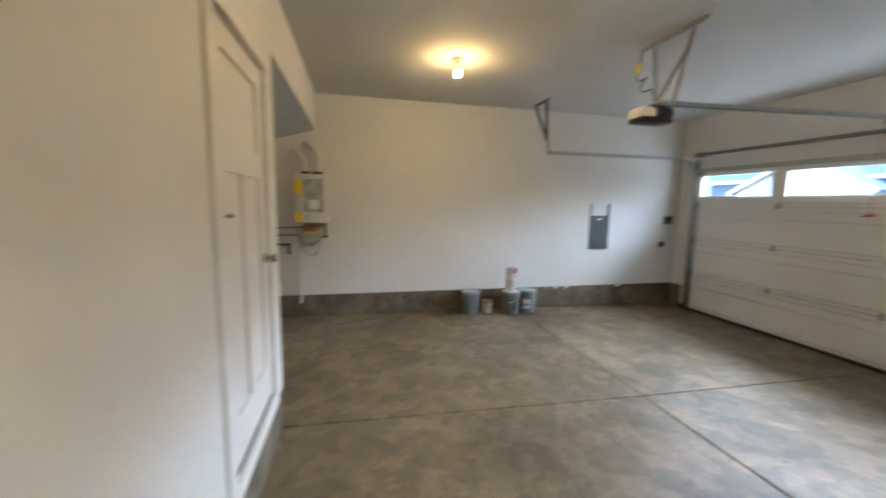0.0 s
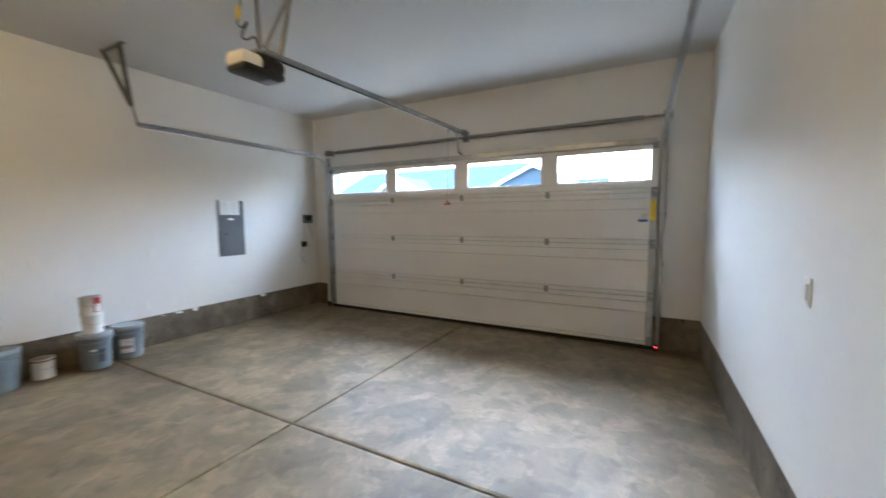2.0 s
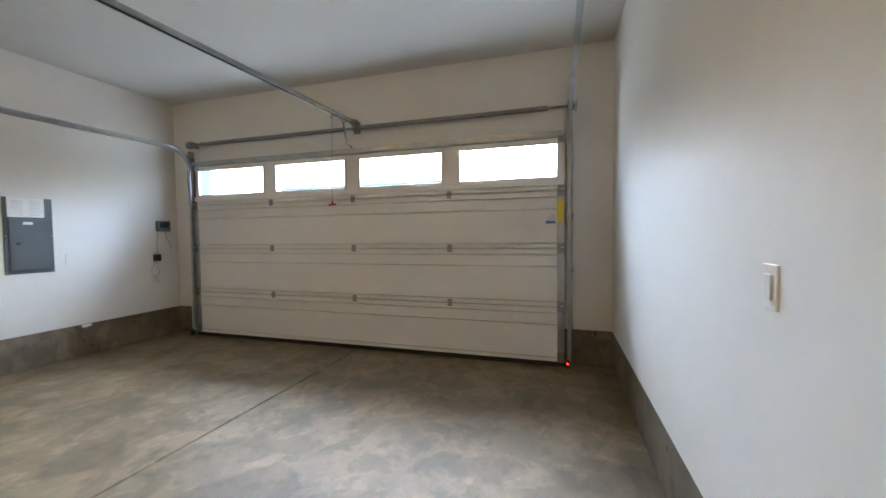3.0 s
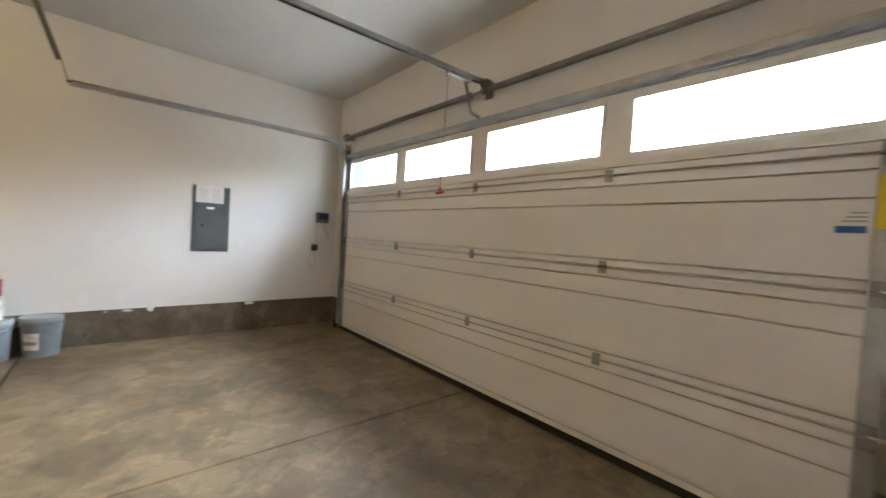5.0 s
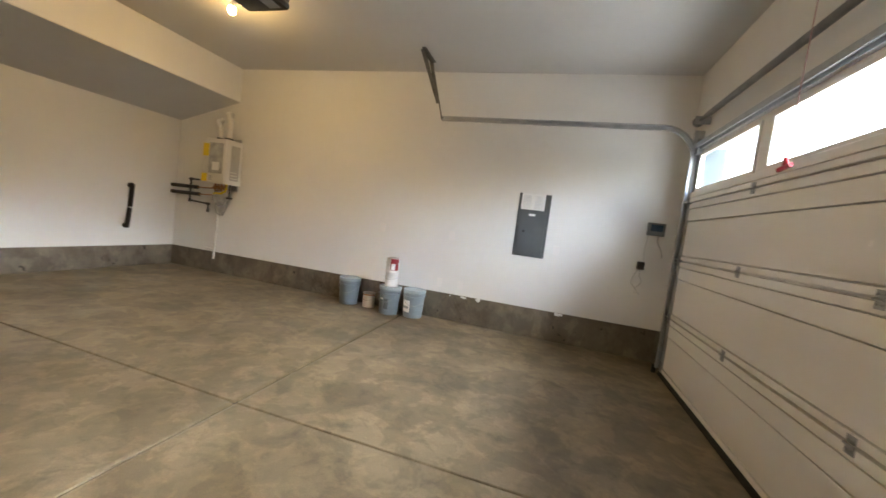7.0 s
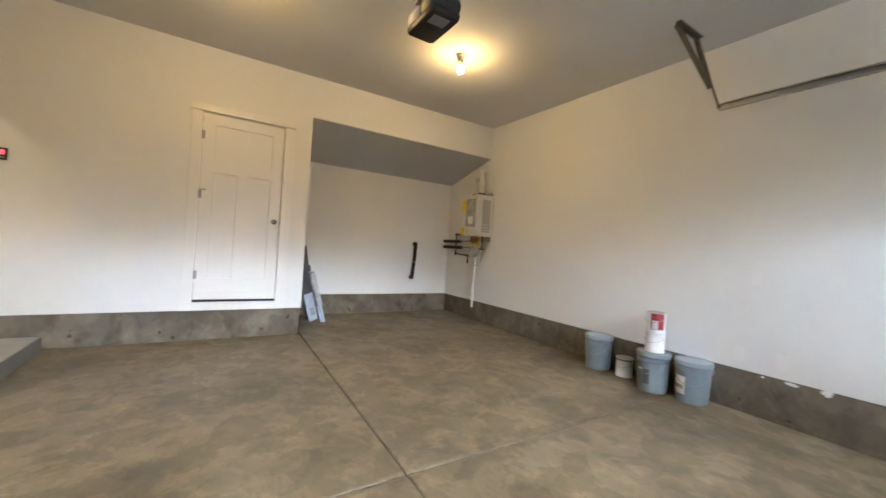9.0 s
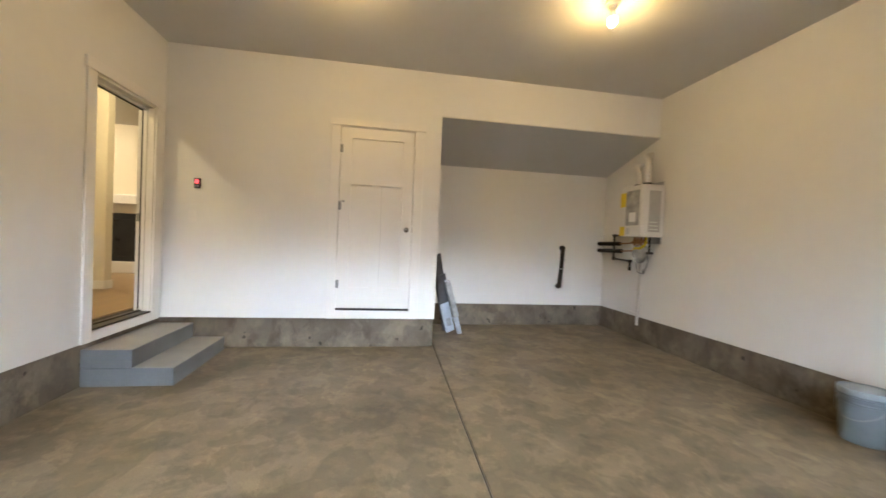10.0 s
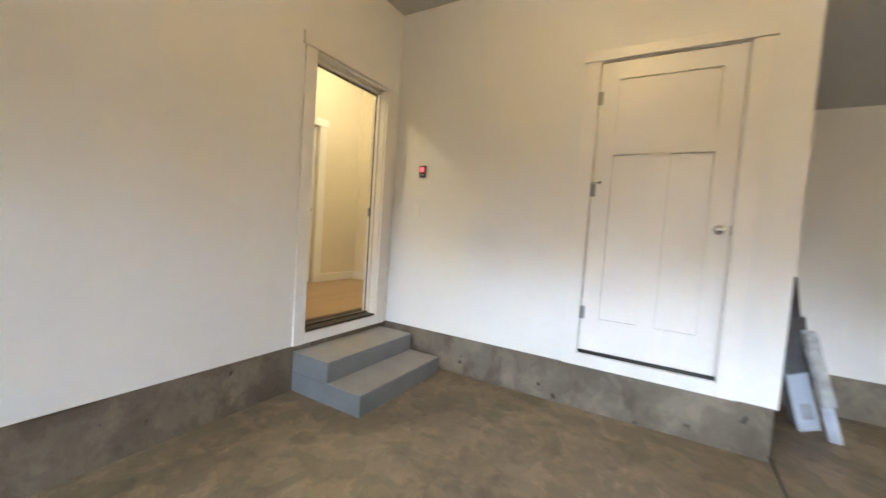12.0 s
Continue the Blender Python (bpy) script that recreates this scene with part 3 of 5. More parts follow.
lathe(bm, [(0, -0.07), (0.09, -0.06), (0.135, -0.02), (0.14, 0)], 24, (-2.4, -3.2, HC))
part("diffuser", bm, glow("living_diffuser", (1.0, 0.80, 0.50), 15.0), living_lamp, smooth=True)

# ---- garage door ----
gdoor = thing("garage_door", (6.16, 2.897, 0), "white steel sectional garage door, shut, with four windows", "garage door")
SKIN, LIP = 6.158, 6.120
SEAMS = [-0.008, 0.570, 1.170, 1.755, 2.335]


def door_section(z0, z1, windows):
    bm = B()
    y0, y1 = DOOR_Y0, DOOR_Y1
    if windows:
        box(bm, SKIN, 6.182, y0, y1, z0, PANE_Z0 - 0.012)
        box(bm, 6.166, 6.179, y0, y1, z0 - 0.03, z0 + 0.01)
        box(bm, SKIN, 6.182, y0, y1, PANE_Z1 + 0.012, z1)
        edges = [y0] + [v for p in PANES for v in (p[0] - 0.012, p[1] + 0.012)] + [y1]
        for a, b in zip(edges[::2], edges[1::2]):
            box(bm, SKIN, 6.182, a, b, PANE_Z0 - 0.012, PANE_Z1 + 0.012)
        bmesh.ops.remove_doubles(bm, verts=bm.verts, dist=0.0002)
    else:
        box(bm, SKIN, 6.182, y0, y1, z0 + 0.002, z1 - 0.002)
        box(bm, 6.168, 6.178, y0, y1, z1 - 0.02, z1 + 0.0015)
    sec = part("section", bm, M["door"], gdoor)
    rails = [("rail", z0 + 0.009, z0 + 0.049, LIP)]
    if not windows:       # folded ribs of the steel back, with narrow creases between them
        rails += [("field", z0 + 0.057, z1 - 0.189, LIP + 0.006), ("rib", z1 - 0.181, z1 - 0.068, LIP + 0.003), ("rail", z1 - 0.060, z1 - 0.007, LIP)]
    else:
        rails += [("rib", z0 + 0.057, PANE_Z0 - 0.030, LIP + 0.010)]
    for nm, a, b, x in rails:
        bm = B()
        box(bm, x, SKIN - 0.0005, y0 + 0.002, y1 - 0.002, a, b, bevel=0.004)
        part(nm, bm, M["door"], sec)
    if not windows:
        for ya, yb in ((y0 + 0.001, y0 + 0.070), (y1 - 0.070, y1 - 0.001)):
            bm = B()
            box(bm, LIP - 0.004, LIP + 0.022, ya, yb, z0 + 0.006, z1 - 0.006, bevel=0.003)
            part("end_stile", bm, M["galv"], sec, "galvanised end stile")
    return sec


for i in range(4):
    door_section(SEAMS[i], SEAMS[i + 1], i == 3)

for y0, y1 in PANES:
    bm = B()
    w = 0.028
    x0, x1 = SKIN - 0.014, SKIN - 0.0005
    box(bm, x0, x1, y0 - w, y1 + w, PANE_Z0 - w, PANE_Z0, bevel=0.003)
    box(bm, x0, x1, y0 - w, y1 + w, PANE_Z1, PANE_Z1 + w, bevel=0.003)
    box(bm, x0, x1, y0 - w, y0, PANE_Z0, PANE_Z1, bevel=0.003)
    box(bm, x0, x1, y1, y1 + w, PANE_Z0, PANE_Z1, bevel=0.003)
    fr = part("window_frame", bm, M["trim"], gdoor)
    bm = B()
    box(bm, 6.170, 6.174, y0 - 0.008, y1 + 0.008, PANE_Z0 - 0.008, PANE_Z1 + 0.008)
    pane = part("pane", bm, M["pane"], fr)
    pane.visible_shadow = False

bm = B()
box(bm, LIP - 0.008, LIP + 0.02, DOOR_Y0, DOOR_Y1, -0.026, 0.004, bevel=0.003)
box(bm, LIP - 0.014, 6.19, DOOR_Y0 - 0.02, DOOR_Y1 + 0.02, -0.046, -0.024, bevel=0.004)
part("bottom_seal", bm, M["rubber"], gdoor, "black rubber bottom seal")
bm = B()
box(bm, 6.085, SKIN - 0.001, DOOR_Y0 + 0.02, DOOR_Y1 - 0.02, 2.318, 2.322)
box(bm, 6.085, 6.089, DOOR_Y0 + 0.02, DOOR_Y1 - 0.02, 2.296, 2.318)
box(bm, 6.085, 6.089, DOOR_Y0 + 0.02, DOOR_Y1 - 0.02, 2.322, 2.344)
box(bm, LIP + 0.004, SKIN - 0.001, DOOR_Y0 + 0.02, DOOR_Y1 - 0.02, 2.288, 2.352)
part("top_strut", bm, M["galv"], gdoor, "galvanised stiffening strut")

for z in SEAMS[1:4]:
    for y in (1.665, 2.855, 4.040):
        bm = B()
        box(bm, LIP - 0.005, LIP - 0.0005, y - 0.026, y + 0.026, z - 0.040, z - 0.006, bevel=0.0015)
        box(bm, LIP - 0.005, LIP - 0.0005, y - 0.026, y + 0.026, z + 0.006, z + 0.040, bevel=0.0015)
        rod(bm, (LIP - 0.008, y - 0.03, z), (LIP - 0.008, y + 0.03, z), 0.006, 8)
        for dz in (-0.022, 0.022):
            for dy in (-0.013, 0.013):
                rod(bm, (LIP - 0.010, y + dy, z + dz), (LIP - 0.004, y + dy, z + dz), 0.0045, 6)
        part("hinge", bm, M["hinge"], gdoor, smooth=True)
    for y, s in ((DOOR_Y0 + 0.035, -1), (DOOR_Y1 - 0.035, 1)):
        bm = B()
        box(bm, LIP - 0.012, LIP - 0.0045, y - 0.033, y + 0.033, z - 0.055, z - 0.008, bevel=0.002)
        box(bm, LIP - 0.012, LIP - 0.0045, y - 0.033, y + 0.033, z + 0.008, z + 0.055, bevel=0.002)
        rod(bm, (LIP - 0.016, y - 0.034, z), (LIP - 0.016, y + 0.034, z), 0.009, 8)
        hg = part("end_hinge", bm, M["dullsteel"], gdoor, smooth=True)
        bm = B()
        rod(bm, (LIP - 0.018, y, z + 0.012), (LIP - 0.018, y + s * 0.09, z + 0.012), 0.0055, 8)
        rod(bm, (LIP - 0.018, y + s * 0.070, z + 0.012), (LIP - 0.018, y + s * 0.092, z + 0.012), 0.022, 14)
        part("roller", bm, M["can"], hg, "white nylon roller", smooth=True)
for y in (DOOR_Y0 + 0.035, DOOR_Y1 - 0.035):
    bm = B()
    box(bm, LIP - 0.010, LIP - 0.0045, y - 0.034, y + 0.034, 0.0, 0.105, bevel=0.002)
    part("bottom_bracket", bm, M["dullsteel"], gdoor)
    bm = B()
    box(bm, LIP - 0.014, SKIN - 0.001, y - 0.030, y + 0.030, 2.240, 2.315, bevel=0.002)
    part("top_bracket", bm, M["dullsteel"], gdoor)
bm = B()
box(bm, LIP - 0.0065, LIP - 0.0045, DOOR_Y0 + 0.008, DOOR_Y0 + 0.066, 1.440, 1.665)
part("warning_label", bm, M["yellow"], gdoor, "yellow warning label")
bm = B()
box(bm, LIP + 0.0045, LIP + 0.0055, 0.545, 0.640, 1.422, 1.452)
part("blue_label", bm, M["blue"], gdoor, "small blue label")
bm = B()
for k in range(3):
    box(bm, LIP + 0.0045, LIP + 0.0055, 0.545, 0.620 - 0.012 * k, 1.470 + 0.018 * k, 1.476 + 0.018 * k)
part("printed_lines", bm, M["print"], gdoor)
# ---- tracks ----


def track(name, y, inward):
    """Vertical, curved and horizontal channel of one side; `inward` points from the wall side to the door."""
    tr = thing(name, (6.11, y, 0), "galvanised steel garage door track on brackets", "door track", "tracks of the garage door")
    r, zt, xv = 0.30, 2.505, 6.105
    line = [(xv, y, 0.02), (xv, y, zt - r)]
    line += [(xv - r + r * math.cos(a), y, zt - r + r * math.sin(a)) for a in [math.pi / 2 * k / 8 for k in range(1, 9)]]
    line += [(3.40, y, zt - 0.015)]
    prof = [(-0.013, -0.014), (-0.013, 0.014), (0.013, 0.014), (0.013, 0.009), (-0.0105, 0.0115), (-0.0105, -0.0115), (0.013, -0.009), (0.013, -0.014)]
    for nm, pts in (("vertical_rail", line[:2]), ("curved_rail", line[1:10]), ("horizontal_rail", line[9:])):
        bm = B()
        rings = []
        for i, p in enumerate(pts):
            p = Vector(p)
            d = (Vector(pts[min(i + 1, len(pts) - 1)]) - Vector(pts[max(i - 1, 0)])).normalized()
            n = Vector((0, inward, 0)).cross(d)
            rings.append([bm.verts.new(p + Vector((0, inward, 0)) * u * 1.25 + n * v * 1.9) for u, v in prof])
        for a, b in zip(rings, rings[1:]):
            for k in range(len(prof)):
                bm.faces.new((a[k], a[(k + 1) % len(prof)], b[(k + 1) % len(prof)], b[k]))
        bm.faces.new(rings[0][::-1]), bm.faces.new(rings[-1])
        bmesh.ops.recalc_face_normals(bm, faces=bm.faces)
        part(nm, bm, M["galv"], tr)
    bm = B()      # angle that holds the upright to the wall
    ya = y - inward * 0.022
    box(bm, xv + 0.02, X1 - 0.001, ya - 0.002, ya + 0.002, 0.10, 2.42)
    part("wall_angle", bm, M["dullsteel"], tr)
    for z in (0.35, 0.95, 1.50):
        bm = B()
        box(bm, xv - 0.012, X1 - 0.006, ya - inward * 0.009, ya - inward * 0.003, z - 0.03, z + 0.03, bevel=0.0015)
        rod(bm, (xv + 0.012, ya - inward * 0.003, z), (xv + 0.012, ya - inward * 0.016, z), 0.008, 6)
        part("track_bracket", bm, M["dullsteel"], tr)
    bm = B()      # bright flag plate where upright and curve meet
    box(bm, xv - 0.030, xv + 0.035, ya - inward * 0.010, ya - inward * 0.006, 1.92, 2.24, bevel=0.001)
    box(bm, xv - 0.012, X1 - 0.004, ya - inward * 0.006, ya - inward * 0.002, 2.24, 2.50, bevel=0.001)
    part("flag_bracket", bm, M["galv"], tr)
    # hanger at the free end: angle on the ceiling and two straps that meet at the rail
    ends = (y + 0.10, y - 0.30) if inward < 0 else (y - 0.10, y + 0.30)
    bm = B()
    box(bm, 3.165, 3.205, min(ends), max(ends), TOP - 0.004, TOP - 0.0005)
    box(bm, 3.165, 3.169, min(ends), max(ends), TOP - 0.040, TOP - 0.004)
    part("ceiling_angle", bm, M["angle"], tr)
    low = Vector((3.395, y - inward * 0.02, zt + 0.0))
    mid = low + Vector((-0.05, inward * 0.03, 0.16))
    for e in ends:
        bm = B()
        f = e + (0.03 if e < y else -0.03)
        strap(bm, (3.172, f, TOP - 0.010), mid, 0.040, 0.004)
        strap(bm, (3.153, f, TOP - 0.010), mid + Vector((-0.019, 0, 0)), 0.036, 0.004, (0, 1, 0))
        part("hanger_strap", bm, M["angle"], tr)
    bm = B()
    strap(bm, mid + Vector((-0.008, 0, 0.02)), low + Vector((0, 0, -0.03)), 0.034, 0.006)
    rod(bm, low + Vector((-0.02, 0, 0)), low + Vector((0.02, 0, 0)), 0.009, 8)
    part("hanger_foot", bm, M["angle"], tr)
    return tr


track("door_track", 5.352, -1)
track("door_track", 0.410, 1)

# ---- torsion tube over the door ----
tt = thing("torsion_shaft", (6.10, 2.9, 2.585), "steel torsion shaft with drums above the door", "torsion shaft")
bm = B()
rod(bm, (6.095, 0.36, 2.575), (6.095, 5.37, 2.575), 0.0135, 14)
part("shaft", bm, M["dullsteel"], tt, smooth=True)
for ya, yb in ((0.62, 2.72), (2.95, 5.15)):
    bm = B()
    rod(bm, (6.095, ya, 2.575), (6.095, yb, 2.575), 0.024, 16)
    for k in range(int((yb - ya) / 0.03)):
        lathe_y = ya + 0.03 * k
        rod(bm, (6.095, lathe_y, 2.575), (6.095, lathe_y + 0.012, 2.575), 0.0262, 14)
    part("spring", bm, M["dullsteel"], tt, "dark wound spring", smooth=True)
for y in (0.40, 5.33):
    bm = B()
    rod(bm, (6.095, y - 0.03, 2.575), (6.095, y + 0.03, 2.575), 0.042, 20, 0.050)
    part("cable_drum", bm, M["dullsteel"], tt, smooth=True)
    bm = B()
    box(bm, 6.045, X1 - 0.001, y - 0.052, y - 0.047, 2.535, 2.615, bevel=0.0015)
    part("end_bearing_plate", bm, M["dullsteel"], tt)
bm = B()
box(bm, 6.065, X1 - 0.001, 2.79, 2.796, 2.545, 2.62, bevel=0.001)
box(bm, X1 - 0.006, X1 - 0.001, 2.77, 2.86, 2.53, 2.67, bevel=0.001)
rod(bm, (6.095, 2.775, 2.575), (6.095, 2.815, 2.575), 0.032, 16)
part("centre_bracket", bm, M["dullsteel"], tt)

# ---- opener ----
OPY = 2.83
op = thing("door_opener", (3.0, OPY, 2.50), "garage door opener hung from ceiling straps", "door opener")
bm = B()
box(bm, 2.982, 3.140, OPY - 0.055, OPY + 0.140, 2.4455, 2.545, bevel=0.038)
part("housing", bm, M["black"], op, "black plastic motor housing", smooth=True)
bm = B()
box(bm, 2.815, 2.9815, OPY - 0.050, OPY + 0.135, 2.4455, 2.540, bevel=0.038)
part("light_lens", bm, M["opal"], op, "cream translucent light cover", smooth=True)
bm = B()
box(bm, 2.825, 3.138, OPY - 0.048, OPY + 0.134, 2.412, 2.466, bevel=0.025)
part("base_tray", bm, M["black"], op, "glossy black underside tray", smooth=True)
bm = B()
box(bm, 2.92, 3.11, OPY - 0.05, OPY + 0.10, 2.5455, 2.562, bevel=0.003)
part("mounting_plate", bm, M["dullsteel"], op)
bm = B()
box(bm, 3.03, 3.11, OPY - 0.020, OPY + 0.080, 2.4065, 2.4115, bevel=0.002)
part("button_plate", bm, M["print"], op)
bm = B()
strap(bm, (3.00, OPY, 2.580), (6.12, OPY, 2.662), 0.030, 0.036)
part("rail", bm, M["galv"], op, "long galvanised drive rail")
bm = B()
strap(bm, (3.14, OPY, 2.562), (6.05, OPY, 2.637), 0.016, 0.008)
part("drive_chain", bm, M["black"], op)
bm = B()
box(bm, 6.05, 6.11, OPY - 0.018, OPY + 0.018, 2.640, 2.682, bevel=0.004)
box(bm, 6.10, X1 - 0.001, OPY - 0.03, OPY - 0.024, 2.63, 2.69, bevel=0.001)
box(bm, 6.10, X1 - 0.001, OPY + 0.024, OPY + 0.03, 2.63, 2.69, bevel=0.001)
part("header_bracket", bm, M["dullsteel"], op)
bm = B()
box(bm, 5.70, 5.95, OPY - 0.022, OPY + 0.022, 2.604, 2.632, bevel=0.004)
box(bm, 5.725, 5.755, OPY + 0.0225, OPY + 0.050, 2.596, 2.620, bevel=0.003)
part("trolley", bm, M["dullsteel"], op)
bm = B()
strap(bm, (5.90, OPY, 2.60), (5.99, OPY + 0.01, 2.375), 0.028, 0.006, (0, 1, 0))
strap(bm, (5.985, OPY + 0.01, 2.37), (6.10, OPY + 0.01, 2.355), 0.028, 0.006, (0, 1, 0))
part("door_arm", bm, M["dullsteel"], op)
bm = B()
box(bm, 3.17, 3.214, 2.60, 3.30, TOP - 0.005, TOP - 0.0005)
box(bm, 3.17, 3.175, 2.60, 3.30, TOP - 0.045, TOP - 0.005)
part("ceiling_angle", bm, M["dullsteel"], op)
for a, b in (((3.176, 3.12, TOP - 0.008), (3.06, 2.915, 2.555)), ((3.176, 2.70, TOP - 0.008), (3.07, 2.745, 2.555)), ((3.067, 2.925, 2.60), (3.145, 2.705, 3.00))):
    bm = B()
    strap(bm, a, b, 0.042, 0.005)
    part("strap", bm, M["dullsteel"], op)
bm = B()
tube(bm, bend([(3.18, 3.285, TOP - 0.03), (3.18, 3.29, 3.06), (3.16, 3.31, 2.93), (3.12, 3.20, 2.86), (3.10, 3.10, 2.88), (3.09, 3.17, 2.78), (3.08, 3.10, 2.74), (3.07, 2.99, 2.74), (3.05, 2.90, 2.55)], 0.03), 0.006, 8)
part("power_cord", bm, M["black"], op, smooth=True)
bm = B()
box(bm, 3.158, 3.162, 3.265, 3.315, 2.965, 3.055, bevel=0.001)
part("tag", bm, M["yellow"], op, "yellow cord tag")

# ---- emergency release cord of the opener ----
cord = thing("release_cord", (5.738, 2.884, 1.655), "thin red release cord with a red pull handle", "release cord")
bm = B()
tube(bm, [(5.740, OPY + 0.038, 2.598), (5.739, 2.874, 2.30), (5.739, 2.880, 2.0), (5.738, 2.885, 1.70)], 0.0024, 8)
part("rope", bm, M["cord"], cord, smooth=True)
bm = B()
rod(bm, (5.738, 2.885, 1.705), (5.738, 2.885, 1.672), 0.009, 12, 0.012)
rod(bm, (5.738, 2.842, 1.668), (5.738, 2.928, 1.660), 0.0105, 14)
part("pull_handle", bm, M["red_plastic"], cord, "red plastic T-shaped pull handle", smooth=True)

# ---- safety sensors ----
for y, lit in ((0.425, True), (5.385, False)):
    sensor = thing("safety_sensor", (6.09, y, -0.041), "small black door safety sensor with a red light" if lit else "small black door safety sensor by the track", "sensor", "door sensors")
    bm = B()
    box(bm, 6.055, 6.10, y - 0.018, y + 0.018, -0.041, 0.045, bevel=0.004)
    part("body", bm, M["black"], sensor)
    bm = B()
    rod(bm, (6.078, y - 0.018, 0.012), (6.078, y - 0.024, 0.012), 0.013, 14)
    part("eye", bm, M["rubber"], sensor)
    if lit:
        bm = B()
        box(bm, 6.051, 6.0545, y - 0.013, y + 0.011, 0.008, 0.018, bevel=0.001)
        part("lamp", bm, M["led"], sensor, "lit red indicator")

# ---- bare bulbs ----


def bulb_light(x, y):
    lamp = thing("ceiling_light", (x, y, TOP), "bare warm bulb in a white lampholder", "ceiling light", "bare bulbs")
    bm = B()
    lathe(bm, [(0, -0.060), (0.022, -0.060), (0.027, -0.052), (0.031, -0.024), (0.058, -0.014), (0.060, 0)], 28, (x, y, TOP))
    part("lampholder", bm, M["pvc"], lamp, smooth=True)
    bm = B()
    lathe(bm, [(0.013, -0.060), (0.016, -0.078), (0.030, -0.108), (0.0335, -0.124), (0, -0.124)], 20, (x, y, TOP))
    part("bulb_base", bm, M["pvc"], lamp, "white plastic bulb base", smooth=True)
    bm = B()
    lathe(bm, [(0.0335, -0.1245), (0.0345, -0.140), (0.032, -0.162), (0.020, -0.182), (0, -0.190)], 20, (x, y, TOP))
    part("bulb", bm, M["bulb"], lamp, "lit frosted bulb", smooth=True)
    return lamp


bulb_light(1.58, 3.99)
bulb_light(1.58, 1.86)

# ---- north wall things ----
ep = thing("electrical_panel", (4.597, Y1, 0.967), "dark grey electrical panel with paper directory", "electrical panel")
bm = B()
box(bm, 4.405, 4.789, Y1 - 0.008, Y1 - 0.0005, 0.967, 1.745, bevel=0.003)
part("trim_plate", bm, M["panel"], ep)
bm = B()
box(bm, 4.440, 4.754, Y1 - 0.016, Y1 - 0.0085, 1.003, 1.530, bevel=0.004)
pd = part("door", bm, M["panel"], ep)
bm = B()
box(bm, 4.548, 4.624, Y1 - 0.018, Y1 - 0.0165, 1.470, 1.498)
part("badge", bm, M["paper"], pd, "pale maker's badge")
bm = B()
box(bm, 4.490, 4.525, Y1 - 0.022, Y1 - 0.0165, 1.265, 1.290, bevel=0.003)
part("latch", bm, M["black"], pd)
bm = B()
box(bm, 4.438, 4.722, Y1 - 0.0105, Y1 - 0.0085, 1.545, 1.744)
dr = part("directory", bm, M["paper"], ep, "white paper circuit directory")
bm = B()
for k in range(9):
    for a, b in ((4.46, 4.555), (4.60, 4.69)):
        box(bm, a, b, Y1 - 0.0112, Y1 - 0.0107, 1.565 + 0.018 * k, 1.568 + 0.018 * k)
part("printed_rows", bm, M["lid"], dr)
for x in (4.42, 4.775):
    for z in (0.985, 1.355):
        bm = B()
        rod(bm, (x, Y1 - 0.008, z), (x, Y1 - 0.011, z), 0.006, 10)
        part("screw", bm, M["tin"], ep)


def cover_plate(x, y, z, axis, label="white cover plate on the wall", outlet=False):
    pl = thing("cover_plate", (x, y, z), label, "wall plate")
    bm = B()
    if axis == "y":
        s = -1 if y > 1 else 1
        box(bm, x - 0.036, x + 0.036, y + s * 0.0005, y + s * 0.006, z - 0.058, z + 0.058, bevel=0.002)
    else:
        box(bm, x + 0.0005, x + 0.006, y - 0.036, y + 0.036, z - 0.058, z + 0.058, bevel=0.002)
    part("plate", bm, M["trim"], pl)
    if outlet:
        for dz in (-0.02, 0.02):
            bm = B()
            s = -1 if y > 1 else 1
            box(bm, x - 0.016, x + 0.016, y + s * 0.0062, y + s * 0.0085, z + dz - 0.014, z + dz + 0.014, bevel=0.003)
            part("socket", bm, M["pvc"], pl)
    return pl


for x, z in ((2.614, 1.085), (3.605, 1.10), (3.515, 0.462), (3.80, 0.468), (4.925, 1.09)):
    cover_plate(x, Y1, z, "y")
cover_plate(5.85, Y1, 0.756, "y", "white outlet with cords plugged in", True)
cover_plate(0.0, 0.278, 1.403, "x")
sw = thing("light_switch", (3.28, 0, 1.183), "white rocker light switch on the wall", "switch")
bm = B()
box(bm, 3.244, 3.316, 0.0005, 0.0065, 1.125, 1.241, bevel=0.002)
part("plate", bm, M["trim"], sw)
bm = B()
box(bm, 3.263, 3.297, 0.0066, 0.011, 1.150, 1.216, bevel=0.002)
part("rocker", bm, M["pvc"], sw)

kp = thing("opener_button", (0, 0.325, 1.752), "black wall button with a red lit face", "opener button")
bm = B()
box(bm, 0.0005, 0.022, 0.293, 0.357, 1.700, 1.806, bevel=0.006)
part("body", bm, M["black"], kp)
bm = B()
box(bm, 0.0222, 0.0245, 0.307, 0.343, 1.748, 1.788, bevel=0.003)
part("lit_button", bm, M["keypad"], kp, "red glowing push bar")
bm = B()
for yy in (0.308, 0.330):
    box(bm, 0.0222, 0.0245, yy, yy + 0.014, 1.714, 1.730, bevel=0.002)
part("small_buttons", bm, M["print"], kp)

ctrl = thing("irrigation_timer", (5.965, Y1, 1.478), "grey wall timer with a dark blue screen", "timer")
bm = B()
box(bm, 5.875, 6.055, Y1 - 0.045, Y1 - 0.0005, 1.405, 1.550, bevel=0.008)
part("case", bm, M["panel"], ctrl)
bm = B()
box(bm, 5.905, 6.030, Y1 - 0.0475, Y1 - 0.0455, 1.455, 1.530, bevel=0.002)
part("screen", bm, M["screen"], ctrl, "dark blue screen")
bm = B()
